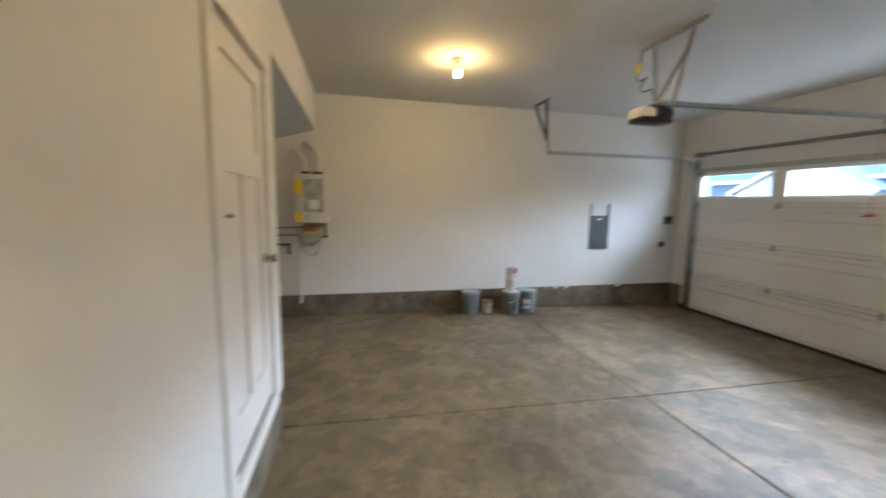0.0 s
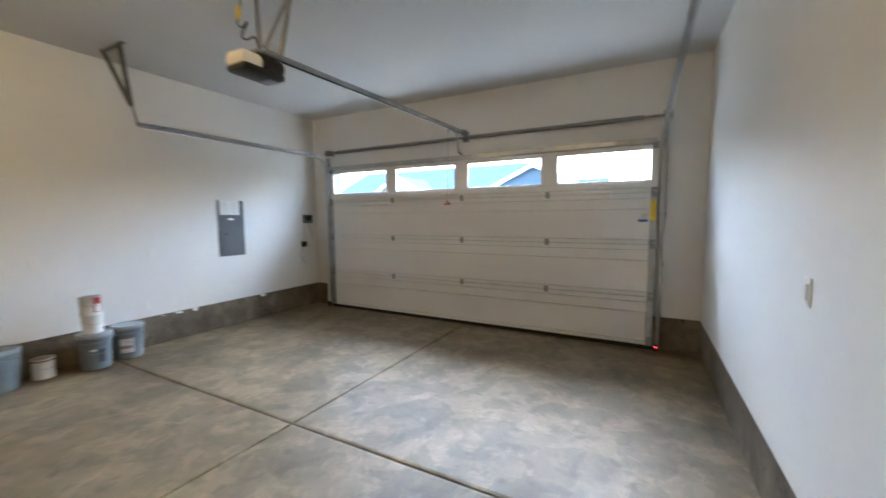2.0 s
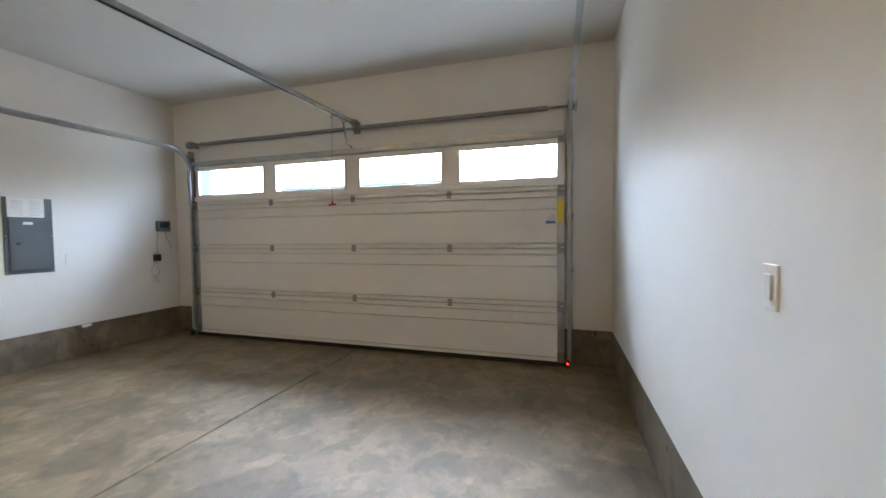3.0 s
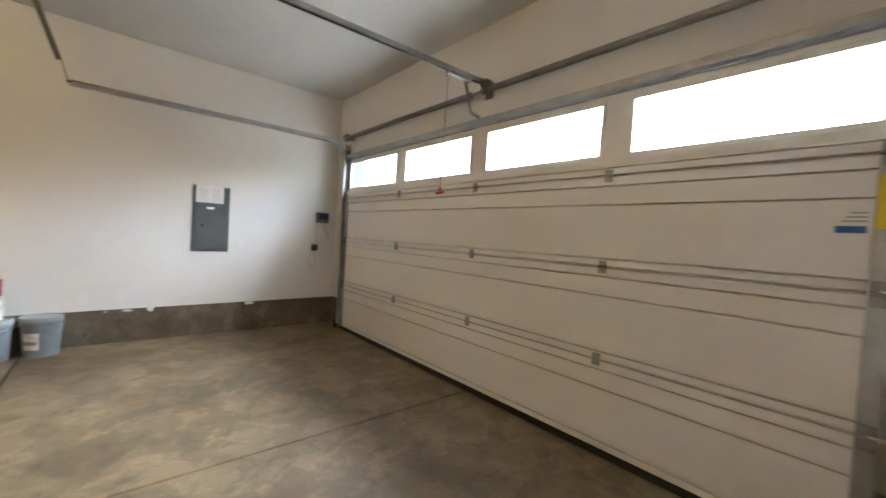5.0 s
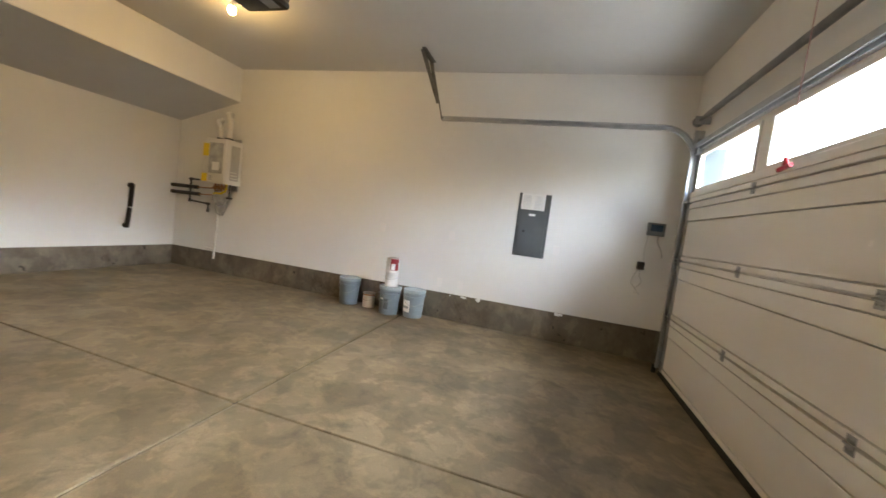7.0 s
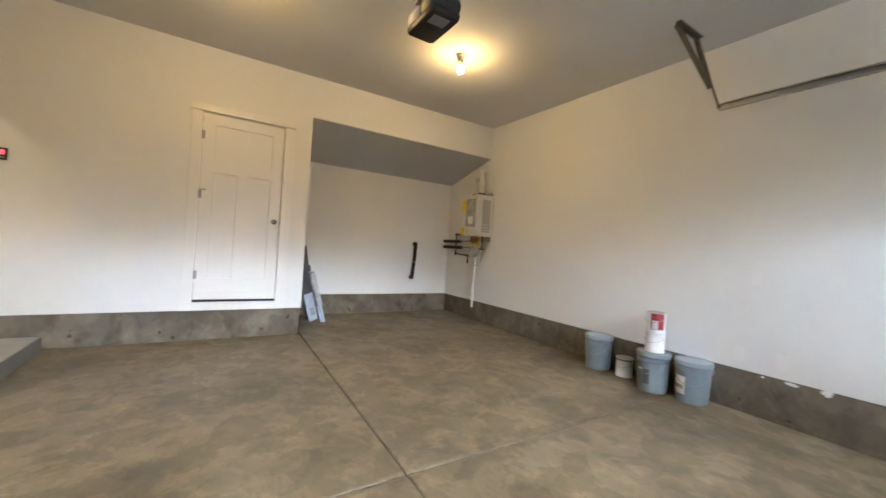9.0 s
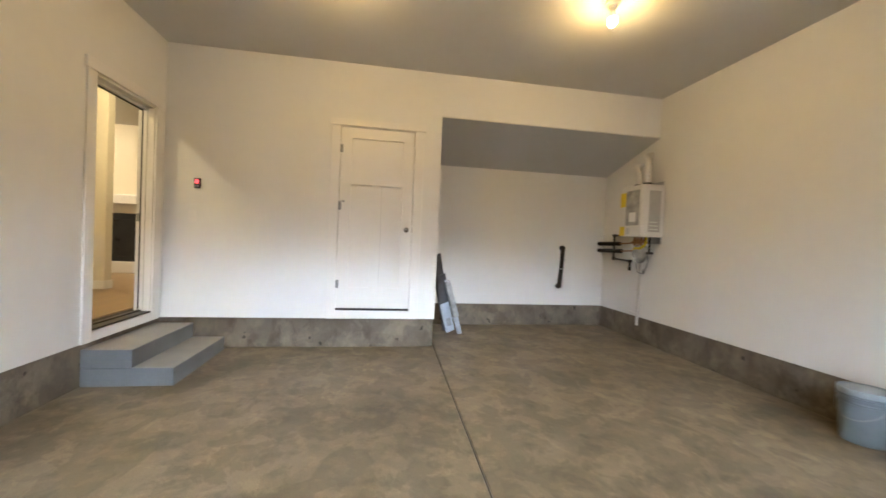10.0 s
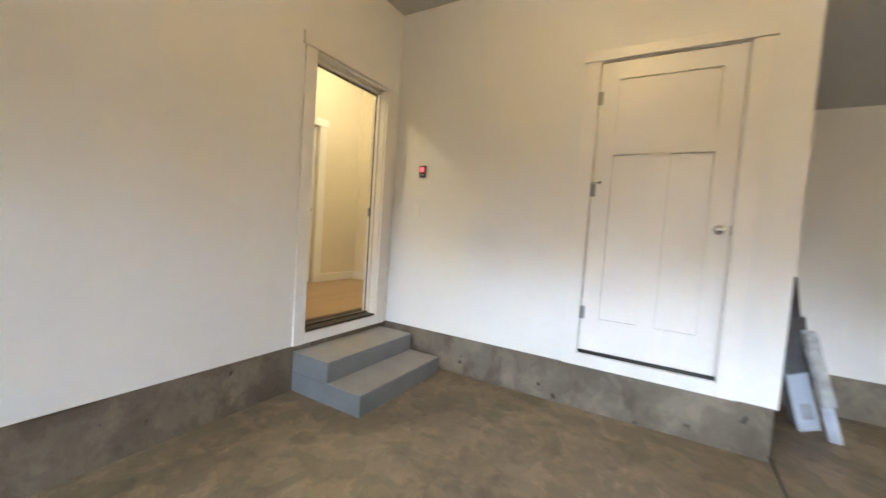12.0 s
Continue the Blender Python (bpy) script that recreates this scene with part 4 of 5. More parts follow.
tube(bm, bend([(6.00, Y1 - 0.012, 1.405), (6.00, Y1 - 0.012, 1.33), (6.06, Y1 - 0.012, 1.24), (6.07, Y1 - 0.012, 1.16)], 0.03), 0.005, 8)
tube(bm, bend([(5.90, Y1 - 0.008, 1.405), (5.885, Y1 - 0.008, 1.25), (5.89, Y1 - 0.008, 1.10)], 0.03), 0.003, 6)
part("cord", bm, M["grille"], ctrl, smooth=True)
plug = thing("plug_adapter", (5.866, Y1, 1.05), "black plug-in adapter with a thin cord", "adapter")
bm = B()
box(bm, 5.828, 5.902, Y1 - 0.060, Y1 - 0.0005, 1.005, 1.095, bevel=0.008)
part("body", bm, M["black"], plug)
bm = B()
tube(bm, bend([(5.866, Y1 - 0.02, 1.005), (5.87, Y1 - 0.015, 0.93), (5.91, Y1 - 0.012, 0.86), (5.86, Y1 - 0.012, 0.80)], 0.02), 0.003, 6)
tube(bm, bend([(5.85, Y1 - 0.012, 1.005), (5.80, Y1 - 0.012, 0.90), (5.79, Y1 - 0.012, 0.84), (5.85, Y1 - 0.012, 0.78), (5.90, Y1 - 0.012, 0.71)], 0.02), 0.003, 6)
part("cord", bm, M["grille"], plug, smooth=True)

# ---- buckets and cans ----


def bucket(x, y, turn, decal):
    """A five-gallon pail with lid, rim ribs, bail handle and label."""
    b = thing("bucket", (x, y, floor_z(x)), "grey plastic five-gallon bucket with %s" % decal, "bucket", "buckets by the wall")
    m = pose(x, y, floor_z(x), 0, 0, turn)
    bm = B()
    z0 = floor_z(x)
    lathe(bm, [(0, 0.004), (0.1109, 0.004), (0.1203, 0.0), (0.1231, 0.012), (0.1354, 0.262), (0.1419, 0.266), (0.1419, 0.276), (0.1372, 0.280),
               (0.1377, 0.300), (0.1438, 0.304), (0.1438, 0.314), (0.1391, 0.318), (0.1401, 0.345)], 36, (x, y, z0))
    part("pail", bm, M["bucket"], b, smooth=True)
    bm = B()
    lathe(bm, [(0.1429, 0.325), (0.1476, 0.328), (0.1485, 0.352), (0.1438, 0.363), (0.1344, 0.364), (0.1297, 0.355), (0.06, 0.353), (0, 0.354)], 36, (x, y, z0))
    part("lid", bm, M["lid"], b, "pale grey snap lid", smooth=True)
    bm = B()
    pts = [m @ Vector((0.143 * math.cos(a), -0.143 * math.sin(a) - 0.012, 0.30 - 0.135 * math.sin(a))) for a in [math.pi * k / 12 for k in range(13)]]
    tube(bm, pts, 0.0028, 6)
    part("bail", bm, M["dullsteel"], b, smooth=True)
    for s in (-1, 1):
        bm = B()
        rod(bm, m @ Vector((s * 0.136, -0.004, 0.292)), m @ Vector((s * 0.155, -0.004, 0.292)), 0.014, 12)
        part("bail_ear", bm, M["bucket"], b, smooth=True)
    return b, m


def wrap_label(parent, name, x, y, r0, r1, z0, z1, a0, a1, material, label):
    """A label bent round a pail or can between two angles (degrees)."""
    bm = B()
    n = 14
    z0, z1 = z0 + floor_z(3.0), z1 + floor_z(3.0)
    lo = [bm.verts.new((x + r0 * math.cos(radians(a0 + (a1 - a0) * k / n)), y + r0 * math.sin(radians(a0 + (a1 - a0) * k / n)), z0)) for k in range(n + 1)]
    hi = [bm.verts.new((x + r1 * math.cos(radians(a0 + (a1 - a0) * k / n)), y + r1 * math.sin(radians(a0 + (a1 - a0) * k / n)), z1)) for k in range(n + 1)]
    for k in range(n):
        bm.faces.new((lo[k], lo[k + 1], hi[k + 1], hi[k]))
    return part(name, bm, material, parent, label, smooth=True)


b1, _ = bucket(2.290, 5.585, 8, "a plain pale lid")
b2, _ = bucket(2.932, 5.505, -12, "a dark printed label")
b3, _ = bucket(3.245, 5.580, 15, "a white paper label")
wrap_label(b2, "label", 2.932, 5.505, 0.1277, 0.1361, 0.075, 0.21, 262, 286, M["panel"], "dark curved print")
wrap_label(b2, "white_print", 2.932, 5.505, 0.1352, 0.1361, 0.195, 0.215, 235, 256, M["paper"], "small white print")
wrap_label(b3, "label", 3.245, 5.580, 0.1272, 0.1352, 0.07, 0.225, 215, 268, M["paper"], "white paper label")
wrap_label(b3, "label_band", 3.245, 5.580, 0.1297, 0.1316, 0.115, 0.150, 215, 262, M["print"], "grey printed band")


def paint_can(name, x, y, z, r, h, label, body, band=None):
    c = thing(name, (x, y, z), label, "paint can")
    bm = B()
    lathe(bm, [(0, 0.003), (r - 0.004, 0.003), (r, 0.0), (r, 0.006), (r - 0.003, 0.010), (r - 0.003, h - 0.010), (r, h - 0.006), (r, h), (r - 0.006, h),
               (r - 0.010, h - 0.006), (0, h - 0.006)], 30, (x, y, z))
    part("can", bm, body, c, smooth=True)
    bm = B()
    lathe(bm, [(0, h - 0.004), (r - 0.016, h - 0.004), (r - 0.013, h - 0.001), (r - 0.010, h - 0.003)], 30, (x, y, z))
    part("lid", bm, M["tin"], c, "metal pry lid", smooth=True)
    bm = B()
    tube(bm, [(x + (r + 0.002) * math.cos(a), y - (r + 0.002) * math.sin(a), z + h * 0.72 - 0.5 * r * math.sin(a)) for a in [math.pi * k / 10 for k in range(11)]], 0.0018, 6)
    part("handle", bm, M["tin"], c, smooth=True)
    return c


small_can = paint_can("paint_can", 2.580, 5.620, floor_z(2.685), 0.082, 0.19, "small white paint can with a rusty rim", M["can"])
wrap_label(small_can, "rim_stain", 2.580, 5.620, 0.0826, 0.0826, 0.168, 0.184, 180, 360, M["copper"], "brown rusty rim")
can_low = paint_can("paint_can", 2.930, 5.510, 0.364 + floor_z(3.03), 0.085, 0.185, "white paint can standing on a bucket lid", M["can"])
can_top = paint_can("paint_can", 2.925, 5.513, 0.5495 + floor_z(3.03), 0.085, 0.185, "paint can with a red label on another can", M["can"])
wrap_label(can_top, "label", 2.925, 5.513, 0.0838, 0.0838, 0.575, 0.725, 270, 350, M["red"], "dark red paper label")
wrap_label(can_top, "label_patch", 2.925, 5.513, 0.0846, 0.0846, 0.58, 0.66, 278, 312, M["paper"], "white patch on the label")

# dried paint along the top of the curb
for x, w, h in ((3.68, 0.010, 0.008), (3.86, 0.040, 0.012), (4.06, 0.030, 0.022), (5.06, 0.045, 0.016)):
    drip = thing("paint_splash", (x, Y1 + R, CURB - 0.03), "dried white paint splash on the concrete curb", "paint splash", "paint splashes")
    bm = B()
    bmesh.ops.create_icosphere(bm, subdivisions=3, radius=1.0)
    for v in bm.verts:
        d = 1.0 + 0.7 * noise.noise(v.co * 1.9 + Vector((x * 7.0, 0, 0)))
        v.co = Vector((x + v.co.x * w * d, Y1 + R - 0.0005 + v.co.y * 0.003, CURB - 0.022 + v.co.z * h * d))
    part("paint", bm, M["paper"], drip, smooth=True)

# ---- water heater in the alcove corner ----
wh = thing("water_heater", (-0.045, Y1, 1.41), "white tankless water heater on the alcove wall", "water heater")
HX0, HX1, HYF = -0.245, 0.155, 5.405
bm = B()
box(bm, HX0, HX1, HYF + 0.03, Y1 - 0.02, 1.412, 2.065, bevel=0.006)
part("case", bm, M["heater"], wh)
bm = B()
box(bm, HX0 + 0.002, HX1 - 0.002, HYF, HYF + 0.0295, 1.415, 2.062, bevel=0.012)
cover = part("front_cover", bm, M["heater"], wh, smooth=True)
bm = B()
box(bm, HX0 + 0.10, HX1 - 0.04, HYF - 0.004, HYF - 0.0005, 1.555, 2.00, bevel=0.001)
part("plastic_film", bm, M["wrap"], cover, "crumpled clear film")
bm = B()
box(bm, HX0 + 0.17, HX0 + 0.30, HYF - 0.007, HYF - 0.0042, 1.60, 1.72, bevel=0.001)
part("info_sheet", bm, M["paper"], cover, "white information sheet")
bm = B()
for k in range(3):
    box(bm, HX0 + 0.12, HX0 + 0.18, HYF - 0.003, HYF - 0.0005, 1.455 + 0.025 * k, 1.465 + 0.025 * k)
part("control_print", bm, M["print"], cover)
for z0, z1, d in ((1.80, 1.985, 0.095), (1.425, 1.545, 0.090)):
    bm = B()
    box(bm, HX0 - 0.015, HX0 + d, HYF - 0.003, HYF - 0.0008, z0, z1)
    part("yellow_tag", bm, M["yellow"], wh, "yellow warning tag")
bm = B()
box(bm, HX1 + 0.0005, HX1 + 0.004, HYF + 0.10, Y1 - 0.075, 1.475, 1.99, bevel=0.001)
gr = part("side_label", bm, M["grille"], wh, "grey rating plate")
bm = B()
for k in range(3):
    box(bm, HX1 + 0.0042, HX1 + 0.005, HYF + 0.115, Y1 - 0.10 - 0.01 * (k % 3), 1.50 + 0.045 * k, 1.512 + 0.045 * k)
part("printed_rows", bm, M["heater"], gr)
bm = B()
box(bm, HX0 + 0.05, HX1 - 0.05, Y1 - 0.019, Y1 - 0.0005, 1.33, 2.12, bevel=0.002)
part("wall_bracket", bm, M["galv"], wh)
bm = B()
tube(bm, bend([(-0.135, 5.56, 2.06), (-0.135, 5.56, 2.225), (-0.235, 5.59, 2.345), (-0.30, 5.738, 2.40)], 0.05), 0.037, 16)
part("intake_pipe", bm, M["pvc"], wh, "white plastic intake pipe", smooth=True)
bm = B()
tube(bm, bend([(0.035, 5.56, 2.06), (0.035, 5.56, 2.37), (-0.075, 5.60, 2.46), (-0.13, 5.738, 2.50)], 0.055), 0.042, 16)
part("vent_pipe", bm, M["pvc"], wh, "white plastic vent pipe", smooth=True)
for x, r, z in ((-0.135, 0.050, 2.066), (0.035, 0.064, 2.066)):
    bm = B()
    rod(bm, (x, 5.56, z), (x, 5.56, z + 0.034), r, 20, r * 0.9)
    part("rubber_collar", bm, M["rubber"], wh, smooth=True)
for z in (2.26,):
    bm = B()
    rod(bm, (0.035, 5.56, z), (0.035, 5.56, z + 0.05), 0.0465, 20)
    part("pipe_coupling", bm, M["pvc"], wh, smooth=True)
for x, r in ((-0.15, 0.016), (-0.09, 0.014), (-0.03, 0.016), (0.04, 0.014)):
    bm = B()
    rod(bm, (x, 5.56, 1.413), (x, 5.56, 1.30), r, 12)
    rod(bm, (x, 5.52, 1.345), (x, 5.60, 1.345), r * 0.9, 10)
    rod(bm, (x - 0.02, 5.56, 1.37), (x + 0.02, 5.56, 1.37), r * 1.15, 8)
    part("valve", bm, M["copper"], wh, "copper and brass valve", smooth=True)
bm = B()
tube(bm, bend([(-0.20, 5.58, 1.24), (-0.13, 5.55, 1.27), (-0.02, 5.54, 1.265), (0.05, 5.56, 1.31), (0.05, 5.57, 1.41)], 0.03), 0.016, 12)
part("gas_hose", bm, M["yellow"], wh, "yellow flexible gas hose", smooth=True)
bm = B()
rod(bm, (0.115, 5.57, 1.413), (0.115, 5.57, 1.20), 0.012, 12)
box(bm, 0.085, 0.15, 5.54, 5.60, 1.195, 1.225, bevel=0.006)
part("relief_valve", bm, M["black"], wh)
bm = B()      # bag of parts taped under the case
bmesh.ops.create_icosphere(bm, subdivisions=3, radius=1.0)
for v in bm.verts:
    d = noise.noise(v.co * 2.3) * 0.22
    v.co = Vector((-0.09 + v.co.x * (0.155 + 0.05 * d) * (1.0 - 0.35 * max(0, -v.co.z)), 5.60 + v.co.y * 0.055, 1.20 + v.co.z * (0.13 + 0.06 * d)))
part("parts_bag", bm, M["wrap"], wh, "grey plastic bag of parts", smooth=True)
bm = B()
tube(bm, bend([(-0.20, 5.63, 1.15), (-0.20, 5.63, 1.04), (-0.13, 5.60, 0.955), (-0.02, 5.60, 0.935), (0.01, 5.60, 0.985), (-0.03, 5.60, 1.0), (-0.02, 5.60, 0.92), (0.03, 5.62, 1.06), (0.04, 5.62, 1.25)], 0.03), 0.005, 8)
part("power_cord", bm, M["dullsteel"], wh, "grey looped cord", smooth=True)

drain = thing("drain_pipe", (-0.245, Y1, 0.215), "white plastic drain pipe running down the wall", "drain pipe")
bm = B()
tube(bm, bend([(-0.17, 5.66, 1.21), (-0.19, 5.68, 1.08), (-0.225, 5.705, 0.98), (-0.245, 5.715, 0.225)], 0.03), 0.017, 12)
part("pipe", bm, M["pvc"], drain, smooth=True)
bm = B()
rod(bm, (-0.243, 5.715, 0.37), (-0.41, 5.715, 0.385), 0.012, 10)
part("branch", bm, M["pvc"], drain, smooth=True)
bm = B()
box(bm, -0.275, -0.215, Y1 - 0.012, Y1 - 0.0005, 0.72, 0.745, bevel=0.002)
part("pipe_clip", bm, M["pvc"], drain)

gas = thing("gas_pipe", (-0.8, Y1, 0.97), "black iron gas pipe with elbows on the wall", "gas pipe")
bm = B()
tube(bm, bend([(-0.62, 5.69, 1.447), (-0.79, 5.69, 1.447), (-0.79, 5.69, 1.105), (-0.385, 5.67, 1.085), (-0.385, 5.67, 0.965)], 0.025), 0.014, 12)
part("pipe", bm, M["black"], gas, smooth=True)
for p, q in (((-0.815, 5.69, 1.447), (-0.755, 5.69, 1.447)), ((-0.79, 5.69, 1.135), (-0.79, 5.69, 1.08)), ((-0.42, 5.672, 1.087), (-0.365, 5.67, 1.085)), ((-0.385, 5.67, 1.00), (-0.385, 5.67, 0.955))):
    bm = B()
    rod(bm, p, q, 0.021, 12)
    part("fitting", bm, M["black"], gas, smooth=True)

for z, xe in ((1.320, -0.60), (1.215, -0.56)):
    pipe = thing("insulated_pipe", (-0.9, 5.66, z), "horizontal water pipe in black foam insulation", "insulated pipe", "insulated pipes")
    bm = B()
    rod(bm, (ALCOVE_X + 0.001, 5.665, z), (xe, 5.655, z + 0.004), 0.029, 16)
    part("foam_sleeve", bm, M["foam"], pipe, smooth=True)
    bm = B()
    rod(bm, (xe - 0.01, 5.655, z + 0.004), (-0.16, 5.60, z + 0.02), 0.010, 10)
    part("pipe", bm, M["copper"], pipe, smooth=True)
vp = thing("insulated_pipe", (ALCOVE_X + 0.04, 5.02, 0.615), "short upright pipe in black foam on the back wall", "insulated pipe", "insulated pipes")
for z0, z1, ya, yb in ((0.91, 1.245, 5.022, 5.037), (0.615, 0.90, 4.995, 5.020)):
    bm = B()
    rod(bm, (ALCOVE_X + 0.040, ya, z0), (ALCOVE_X + 0.040, yb, z1), 0.031, 16)
    part("foam_sleeve", bm, M["foam"], vp, smooth=True)
for z, y in ((1.225, 5.03), (0.635, 4.995)):
    bm = B()
    rod(bm, (ALCOVE_X + 0.001, y, z), (ALCOVE_X + 0.045, y, z), 0.038, 16)
    part("elbow", bm, M["foam"], vp, smooth=True)

# ---- boards leaning on the alcove side wall ----


def leaning(name, x, y_foot, y_top, z_top, width, thick, skew, label, category):
    zf = floor_z(x)
    t = thing(name, (x, y_foot, zf), label, category)
    a, b = Vector((x, y_foot, zf)), Vector((x + skew, y_top, z_top))
    d = (b - a).normalized()
    n = Vector((1, 0.30, 0)).normalized()
    n = (n - d * n.dot(d)).normalized()
    w = d.cross(n)
    m = Matrix((w, n, d)).transposed().to_4x4()
    m.translation = a + Vector((0, 0, abs(n.z) * thick / 2 + abs(w.z) * width / 2 + 0.001))
    return t, m, (b - a).length, width, thick


t1, m, ln1, w1, th1 = leaning("carton_panel", -0.66, 3.225, 2.965, 0.96, 0.13, 0.028, 0.05, "white carton panel with grey print, leaning", "carton")
bm = B()
box(bm, -w1 / 2, w1 / 2, -th1 / 2, th1 / 2, 0, ln1, bevel=0.004, m=m)
body = part("panel", bm, M["carton"], t1)
bm = B()
box(bm, -0.03, 0.035, th1 / 2 + 0.0005, th1 / 2 + 0.001, 0.08, 0.19, m=m)
part("print", bm, M["print"], body, "grey printed marks")
t2, m, ln2, _, _ = leaning("wrapped_trim_bundle", -0.58, 3.345, 3.12, 0.74, 0.05, 0.045, 0.05, "bundle of trim in crumpled plastic, leaning", "bundle")
for k, (u, v) in enumerate(((-0.018, -0.012), (0.016, -0.014), (0.0, 0.014))):
    bm = B()
    box(bm, u - 0.017, u + 0.017, v - 0.012, v + 0.012, 0.0, ln2 - 0.03 * k, bevel=0.004, m=m)
    part("stick", bm, M["carton"], t2)
for k in range(9):
    bm = B()
    z = 0.24 + 0.055 * k + 0.012 * math.sin(3.1 * k)
    box(bm, -0.037 - 0.002 * math.sin(2.3 * k), 0.037 + 0.002 * math.cos(1.7 * k), -0.030, 0.031 + 0.002 * math.sin(5.0 * k), z, z + 0.068, bevel=0.008, m=m @ pose(0, 0, 0, 0, 0, 2 * math.sin(4.1 * k)))
    part("wrap_fold", bm, M["wrap"], t2, "crumpled clear wrap", smooth=True)
t3, m, ln3, w3, th3 = leaning("dark_sheet", -0.78, 3.20, 2.935, 1.085, 0.14, 0.012, 0.40, "dark grey folded sheet leaning on the wall", "sheet")
bm = B()
box(bm, -w3 / 2, w3 / 2, -th3 / 2, th3 / 2, 0, ln3 * 0.97, bevel=0.003, m=m)
box(bm, -w3 / 2 + 0.02, w3 / 2 + 0.02, -th3 / 2 + 0.013, th3 / 2 + 0.011, 0, ln3 * 0.72, bevel=0.003, m=m)
part("sheet", bm, M["darksheet"], t3)

# ---- outside ----
bm = B()
box(bm, 6.36, 400, -300, 300, -0.35, -0.06)
structure("ground", bm, M["earth"], "bare dry ground across the street", "ground")
# unseen eave with upper wall, sized to block the sky above 58 degrees
bm = B()
box(bm, 6.36, 7.71, -3.0, 8.2, 4.4, 4.56)
box(bm, 7.71, 7.74, -3.0, 8.2, 4.37, 4.59)
box(bm, 6.20, 6.36, -3.0, 8.2, 3.35, 4.56)
structure("unseen_eave", bm, M["fascia"], "unseen white eave added to cut off the high sky", "eave")
bm = B()
box(bm, 6.36, 13.5, -0.3, 6.1, -0.06, -0.03)
structure("driveway", bm, M["drive"], "pale concrete driveway", "driveway")
bm = B()
box(bm, 15.5, 23.0, -120, 120, -0.06, -0.04)
structure("road", bm, M["asphalt"], "grey asphalt street", "road")


def house(x0, x1, y0, y1, eave, peak, front, label):
    """A gabled house whose gable looks to the street (front = 'x') or whose eave does (front = 'y')."""
    h = thing("house", ((x0 + x1) / 2, (y0 + y1) / 2, -0.06), label, "house", "houses over the street")
    wallm = M["siding"] if "blue" in label else M["stucco"]
    bm = B()
    box(bm, x0, x1, y0, y1, -0.06, eave)
    ym, xm, o = (y0 + y1) / 2, (x0 + x1) / 2, 0.45
    if front == "x":
        for x in (x0, x1 - 0.1):
            a = [bm.verts.new(v) for v in ((x, y0, eave), (x, y1, eave), (x, ym, peak))]
            b = [bm.verts.new(v) for v in ((x + 0.1, y0, eave), (x + 0.1, y1, eave), (x + 0.1, ym, peak))]
            bm.faces.new(a), bm.faces.new(b[::-1])
            for i in range(3):
                bm.faces.new((a[i], b[i], b[(i + 1) % 3], a[(i + 1) % 3]))
    else:
        for y in (y0, y1 - 0.1):
            a = [bm.verts.new(v) for v in ((x0, y, eave), (x1, y, eave), (xm, y, peak))]
            b = [bm.verts.new(v) for v in ((x0, y + 0.1, eave), (x1, y + 0.1, eave), (xm, y + 0.1, peak))]
            bm.faces.new(a), bm.faces.new(b[::-1])
            for i in range(3):
                bm.faces.new((a[i], b[i], b[(i + 1) % 3], a[(i + 1) % 3]))
    bmesh.ops.recalc_face_normals(bm, faces=bm.faces)
    w = part("wall", bm, wallm, h)
    n = int((eave - 0.1) / 0.2) if "blue" in label else 0
    if n:
        bm = B()
        for k in range(n):
            box(bm, x0 - 0.02, x0 - 0.001, y0, y1, 0.1 + 0.2 * k, 0.115 + 0.2 * k)
        part("siding_laps", bm, wallm, w)
    if front == "x":
        slope = (peak - eave) / (ym - y0)
        for s, ya in ((-1, y0), (1, y1)):
            ye, ze = ya + s * o, eave - slope * o
            bm = B()
            q = [(x0 - o, ym, peak + 0.06), (x1 + o, ym, peak + 0.06), (x1 + o, ye, ze + 0.06), (x0 - o, ye, ze + 0.06)]
            lo = [bm.verts.new(v) for v in q]
            hi = [bm.verts.new((a, b, c + 0.16)) for a, b, c in q]
            bm.faces.new(lo), bm.faces.new(hi[::-1])
            for i in range(4):
                bm.faces.new((lo[i], hi[i], hi[(i + 1) % 4], lo[(i + 1) % 4]))
            bmesh.ops.recalc_face_normals(bm, faces=bm.faces)
            part("roof", bm, M["shingle"], h)
            bm = B()
            strap(bm, (x0 - o - 0.03, ym, peak + 0.06), (x0 - o - 0.03, ye, ze + 0.06), 0.30, 0.05)
            part("fascia", bm, M["fascia"], h)
    else:
        for s, xa in ((-1, x0), (1, x1)):
            slope = (peak - eave) / (xm - x0)
            xe, ze = xa + s * o, eave - slope * o
            bm = B()
            q = [(xm, y0 - o, peak + 0.06), (xm, y1 + o, peak + 0.06), (xe, y1 + o, ze + 0.06), (xe, y0 - o, ze + 0.06)]
            lo = [bm.verts.new(v) for v in q]
            hi = [bm.verts.new((a, b, c + 0.16)) for a, b, c in q]
            bm.faces.new(lo), bm.faces.new(hi[::-1])
            for i in range(4):
                bm.faces.new((lo[i], hi[i], hi[(i + 1) % 4], lo[(i + 1) % 4]))
            bmesh.ops.recalc_face_normals(bm, faces=bm.faces)
            part("roof", bm, M["shingle"], h)
        bm = B()
        box(bm, x0 - o - 0.05, x0 - o, y0 - o, y1 + o, ze - 0.08, ze + 0.20)
        part("fascia", bm, M["fascia"], h)
    for yw in (y0 + (y1 - y0) * 0.28, y0 + (y1 - y0) * 0.72):
        bm = B()
        box(bm, x0 - 0.05, x0 - 0.021, yw - 0.65, yw + 0.65, 1.0, 2.3)
        wf = part("window", bm, M["fascia"], h)
        bm = B()
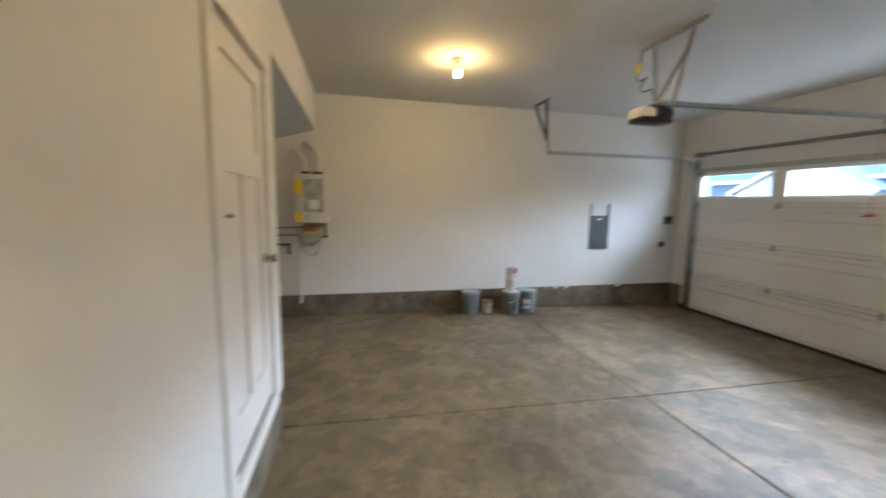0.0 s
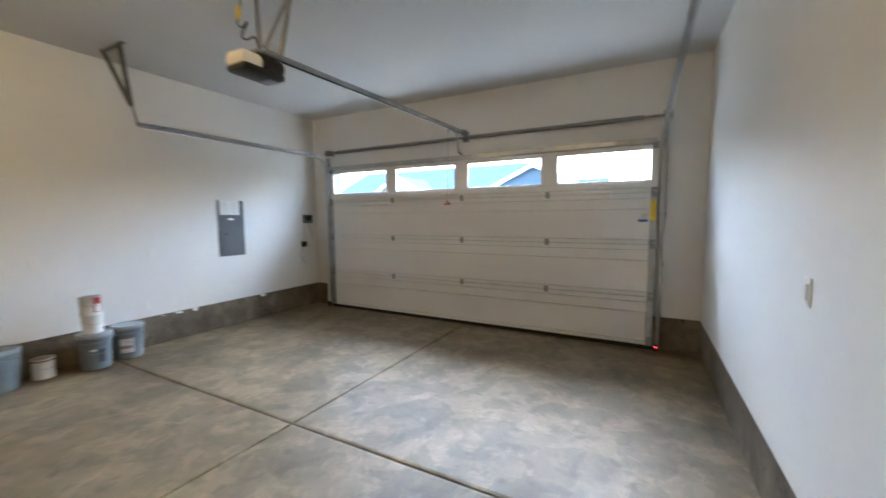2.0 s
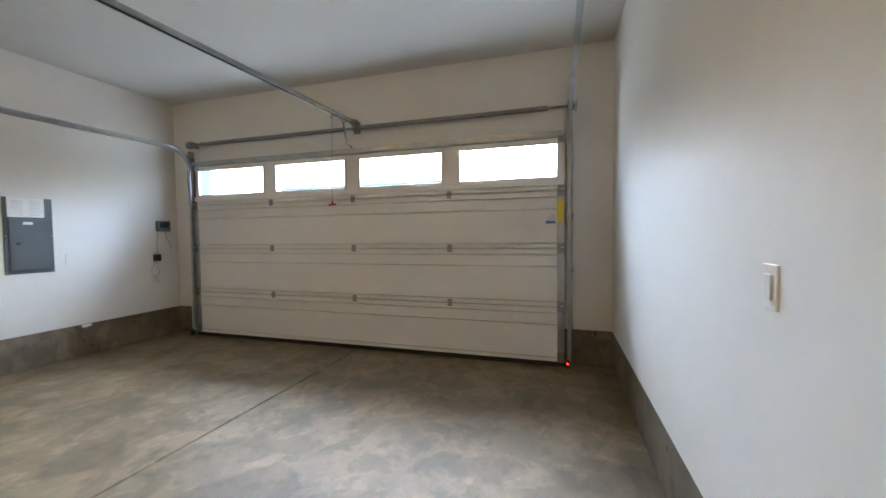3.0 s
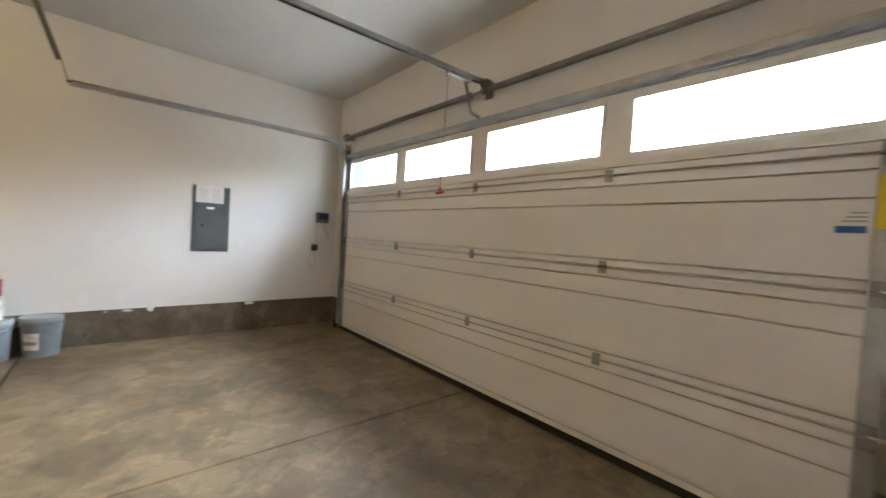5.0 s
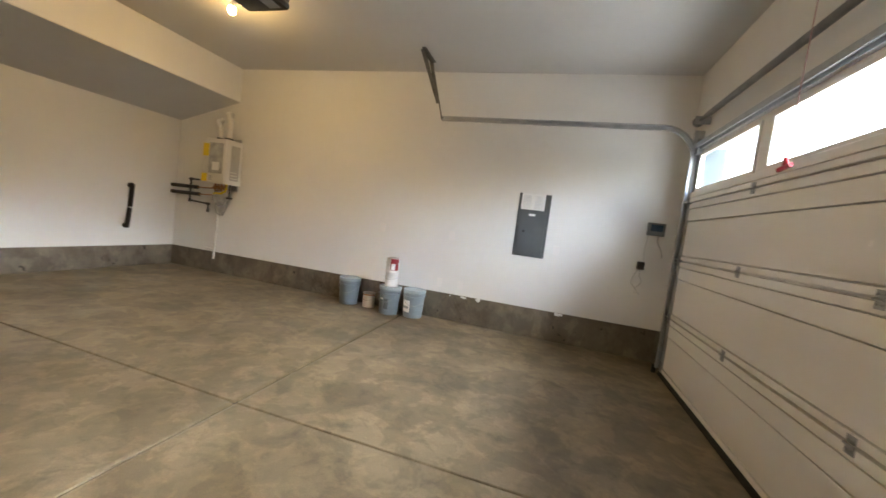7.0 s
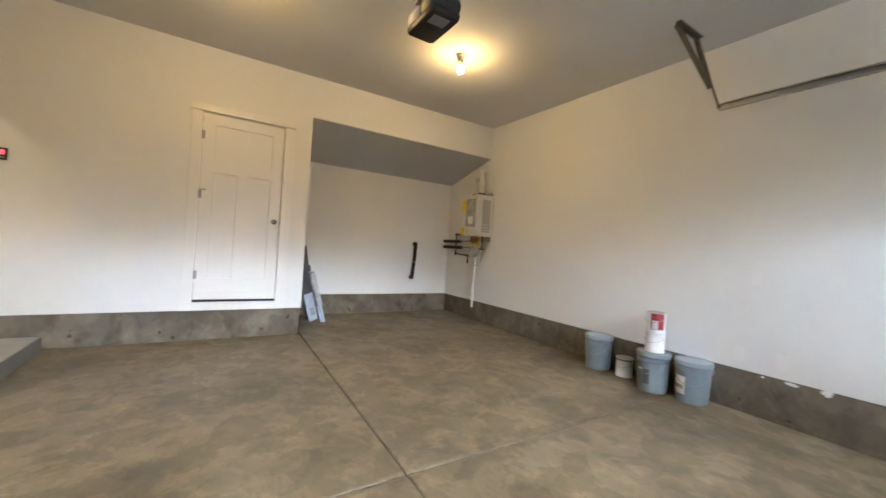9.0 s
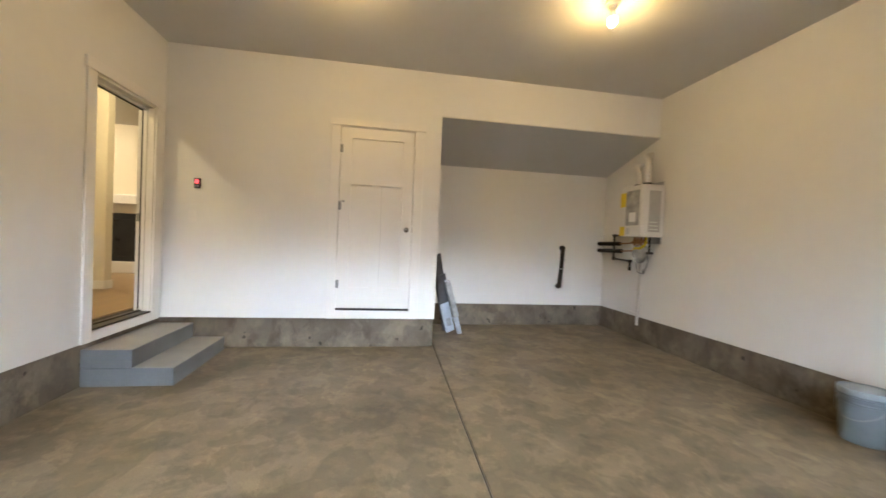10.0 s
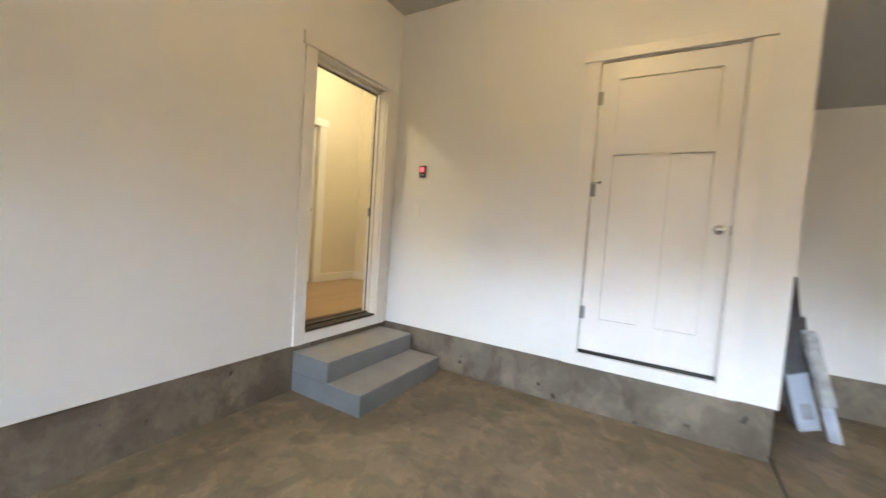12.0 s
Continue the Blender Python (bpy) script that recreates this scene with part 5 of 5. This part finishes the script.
        box(bm, x0 - 0.065, x0 - 0.052, yw - 0.55, yw + 0.55, 1.1, 2.2)
        part("pane", bm, M["fire"], wf)
    return h


house(34, 44, 18.4, 27.6, 3.1, 5.55, "x", "pale house with a shingled gable over the street")
house(37, 49, 12.0, 34.0, 4.3, 7.25, "y", "blue-grey house with a long shingled roof")
house(33.5, 45, 3.0, 14.8, 2.95, 5.75, "x", "blue-grey house with a wide gable over the street")
house(31, 33.4, 3.6, 8.8, 2.9, 4.15, "x", "blue-grey garage wing with a low gable")
house(45.5, 53, 4.6, 14.0, 3.2, 5.7, "y", "blue-grey house behind with a low ridge")
house(36, 46, -9.5, 2.1, 3.1, 6.2, "x", "pale house with a shingled gable further along")
# unseen houses added to both ends of the row, to block low sky light
for ya, yb, kind in ((-32, -19, "x"), (-50, -36, "y"), (38, 51, "x"), (55, 69, "y")):
    house(35, 46, ya, yb, 3.1, 5.6, kind, "pale unseen house added to block the low sky")
house(-2.0, 7.3, 9.4, 19.0, 3.6, 6.2, "y", "pale neighbouring house beside the driveway")

# ---- floor slabs and planks ----


def joint_y(x):
    """The cross joint runs a little askew."""
    return 2.905 - 0.0245 * x if x < JOINT_X else 2.829 - 0.006 * (x - JOINT_X)


GX, GY, FLANK, SINK = 0.007, 0.0072, 0.022, 0.0038      # half gaps; the long joint is tooled with wide sloping flanks
for side in (-1, 1):
    for south in (True, False):
        bm = B()
        edge, far = JOINT_X + side * GX, (-1.33 if side < 0 else 6.30)
        prof = [(far, -0.10), (far, 0.0), (edge + side * FLANK, 0.0), (edge + side * 0.003, -SINK), (edge, -SINK - 0.004), (edge, -0.10)]
        rows = []
        for k, inset in enumerate((0.0, 0.004, 0.004, 0.0)):
            ring = []
            for x, z in prof:
                yj, off = joint_y(x), (0.0 if k in (1, 2) else 0.004)
                ends = (-0.02, yj - GY) if south else (yj + GY, Y1 + 0.02)
                y = ends[0] + inset if k < 2 else ends[1] - inset
                ring.append(bm.verts.new((x, y, z - (off if z > -0.05 else 0.0) + floor_z(x))))
            rows.append(ring)
        n = len(prof)
        for p, q in zip(rows, rows[1:]):
            for i in range(n):
                bm.faces.new((p[i], p[(i + 1) % n], q[(i + 1) % n], q[i]))
        bm.faces.new(rows[0]), bm.faces.new(rows[-1])
        bmesh.ops.recalc_face_normals(bm, faces=bm.faces)
        part("slab", bm, M["floor"], floor, "trowelled stained concrete slab")
random.seed(4)
for row in range(42):
    y0 = -5.1 + row * 0.118
    x = -3.72 - random.random() * 1.2
    while x < 3.2:
        n = random.choice((0.9, 1.2, 1.5))
        a, b = max(x, -3.6), min(x + n, 3.2)
        if b - a > 0.05 and y0 + 0.116 < -0.15:
            bm = B()
            box(bm, a + 0.0008, b - 0.0008, y0 + 0.0008, y0 + 0.117, HOUSE - 0.012, HOUSE)
            part("plank", bm, M["wood"], floor_hall)
        x += n
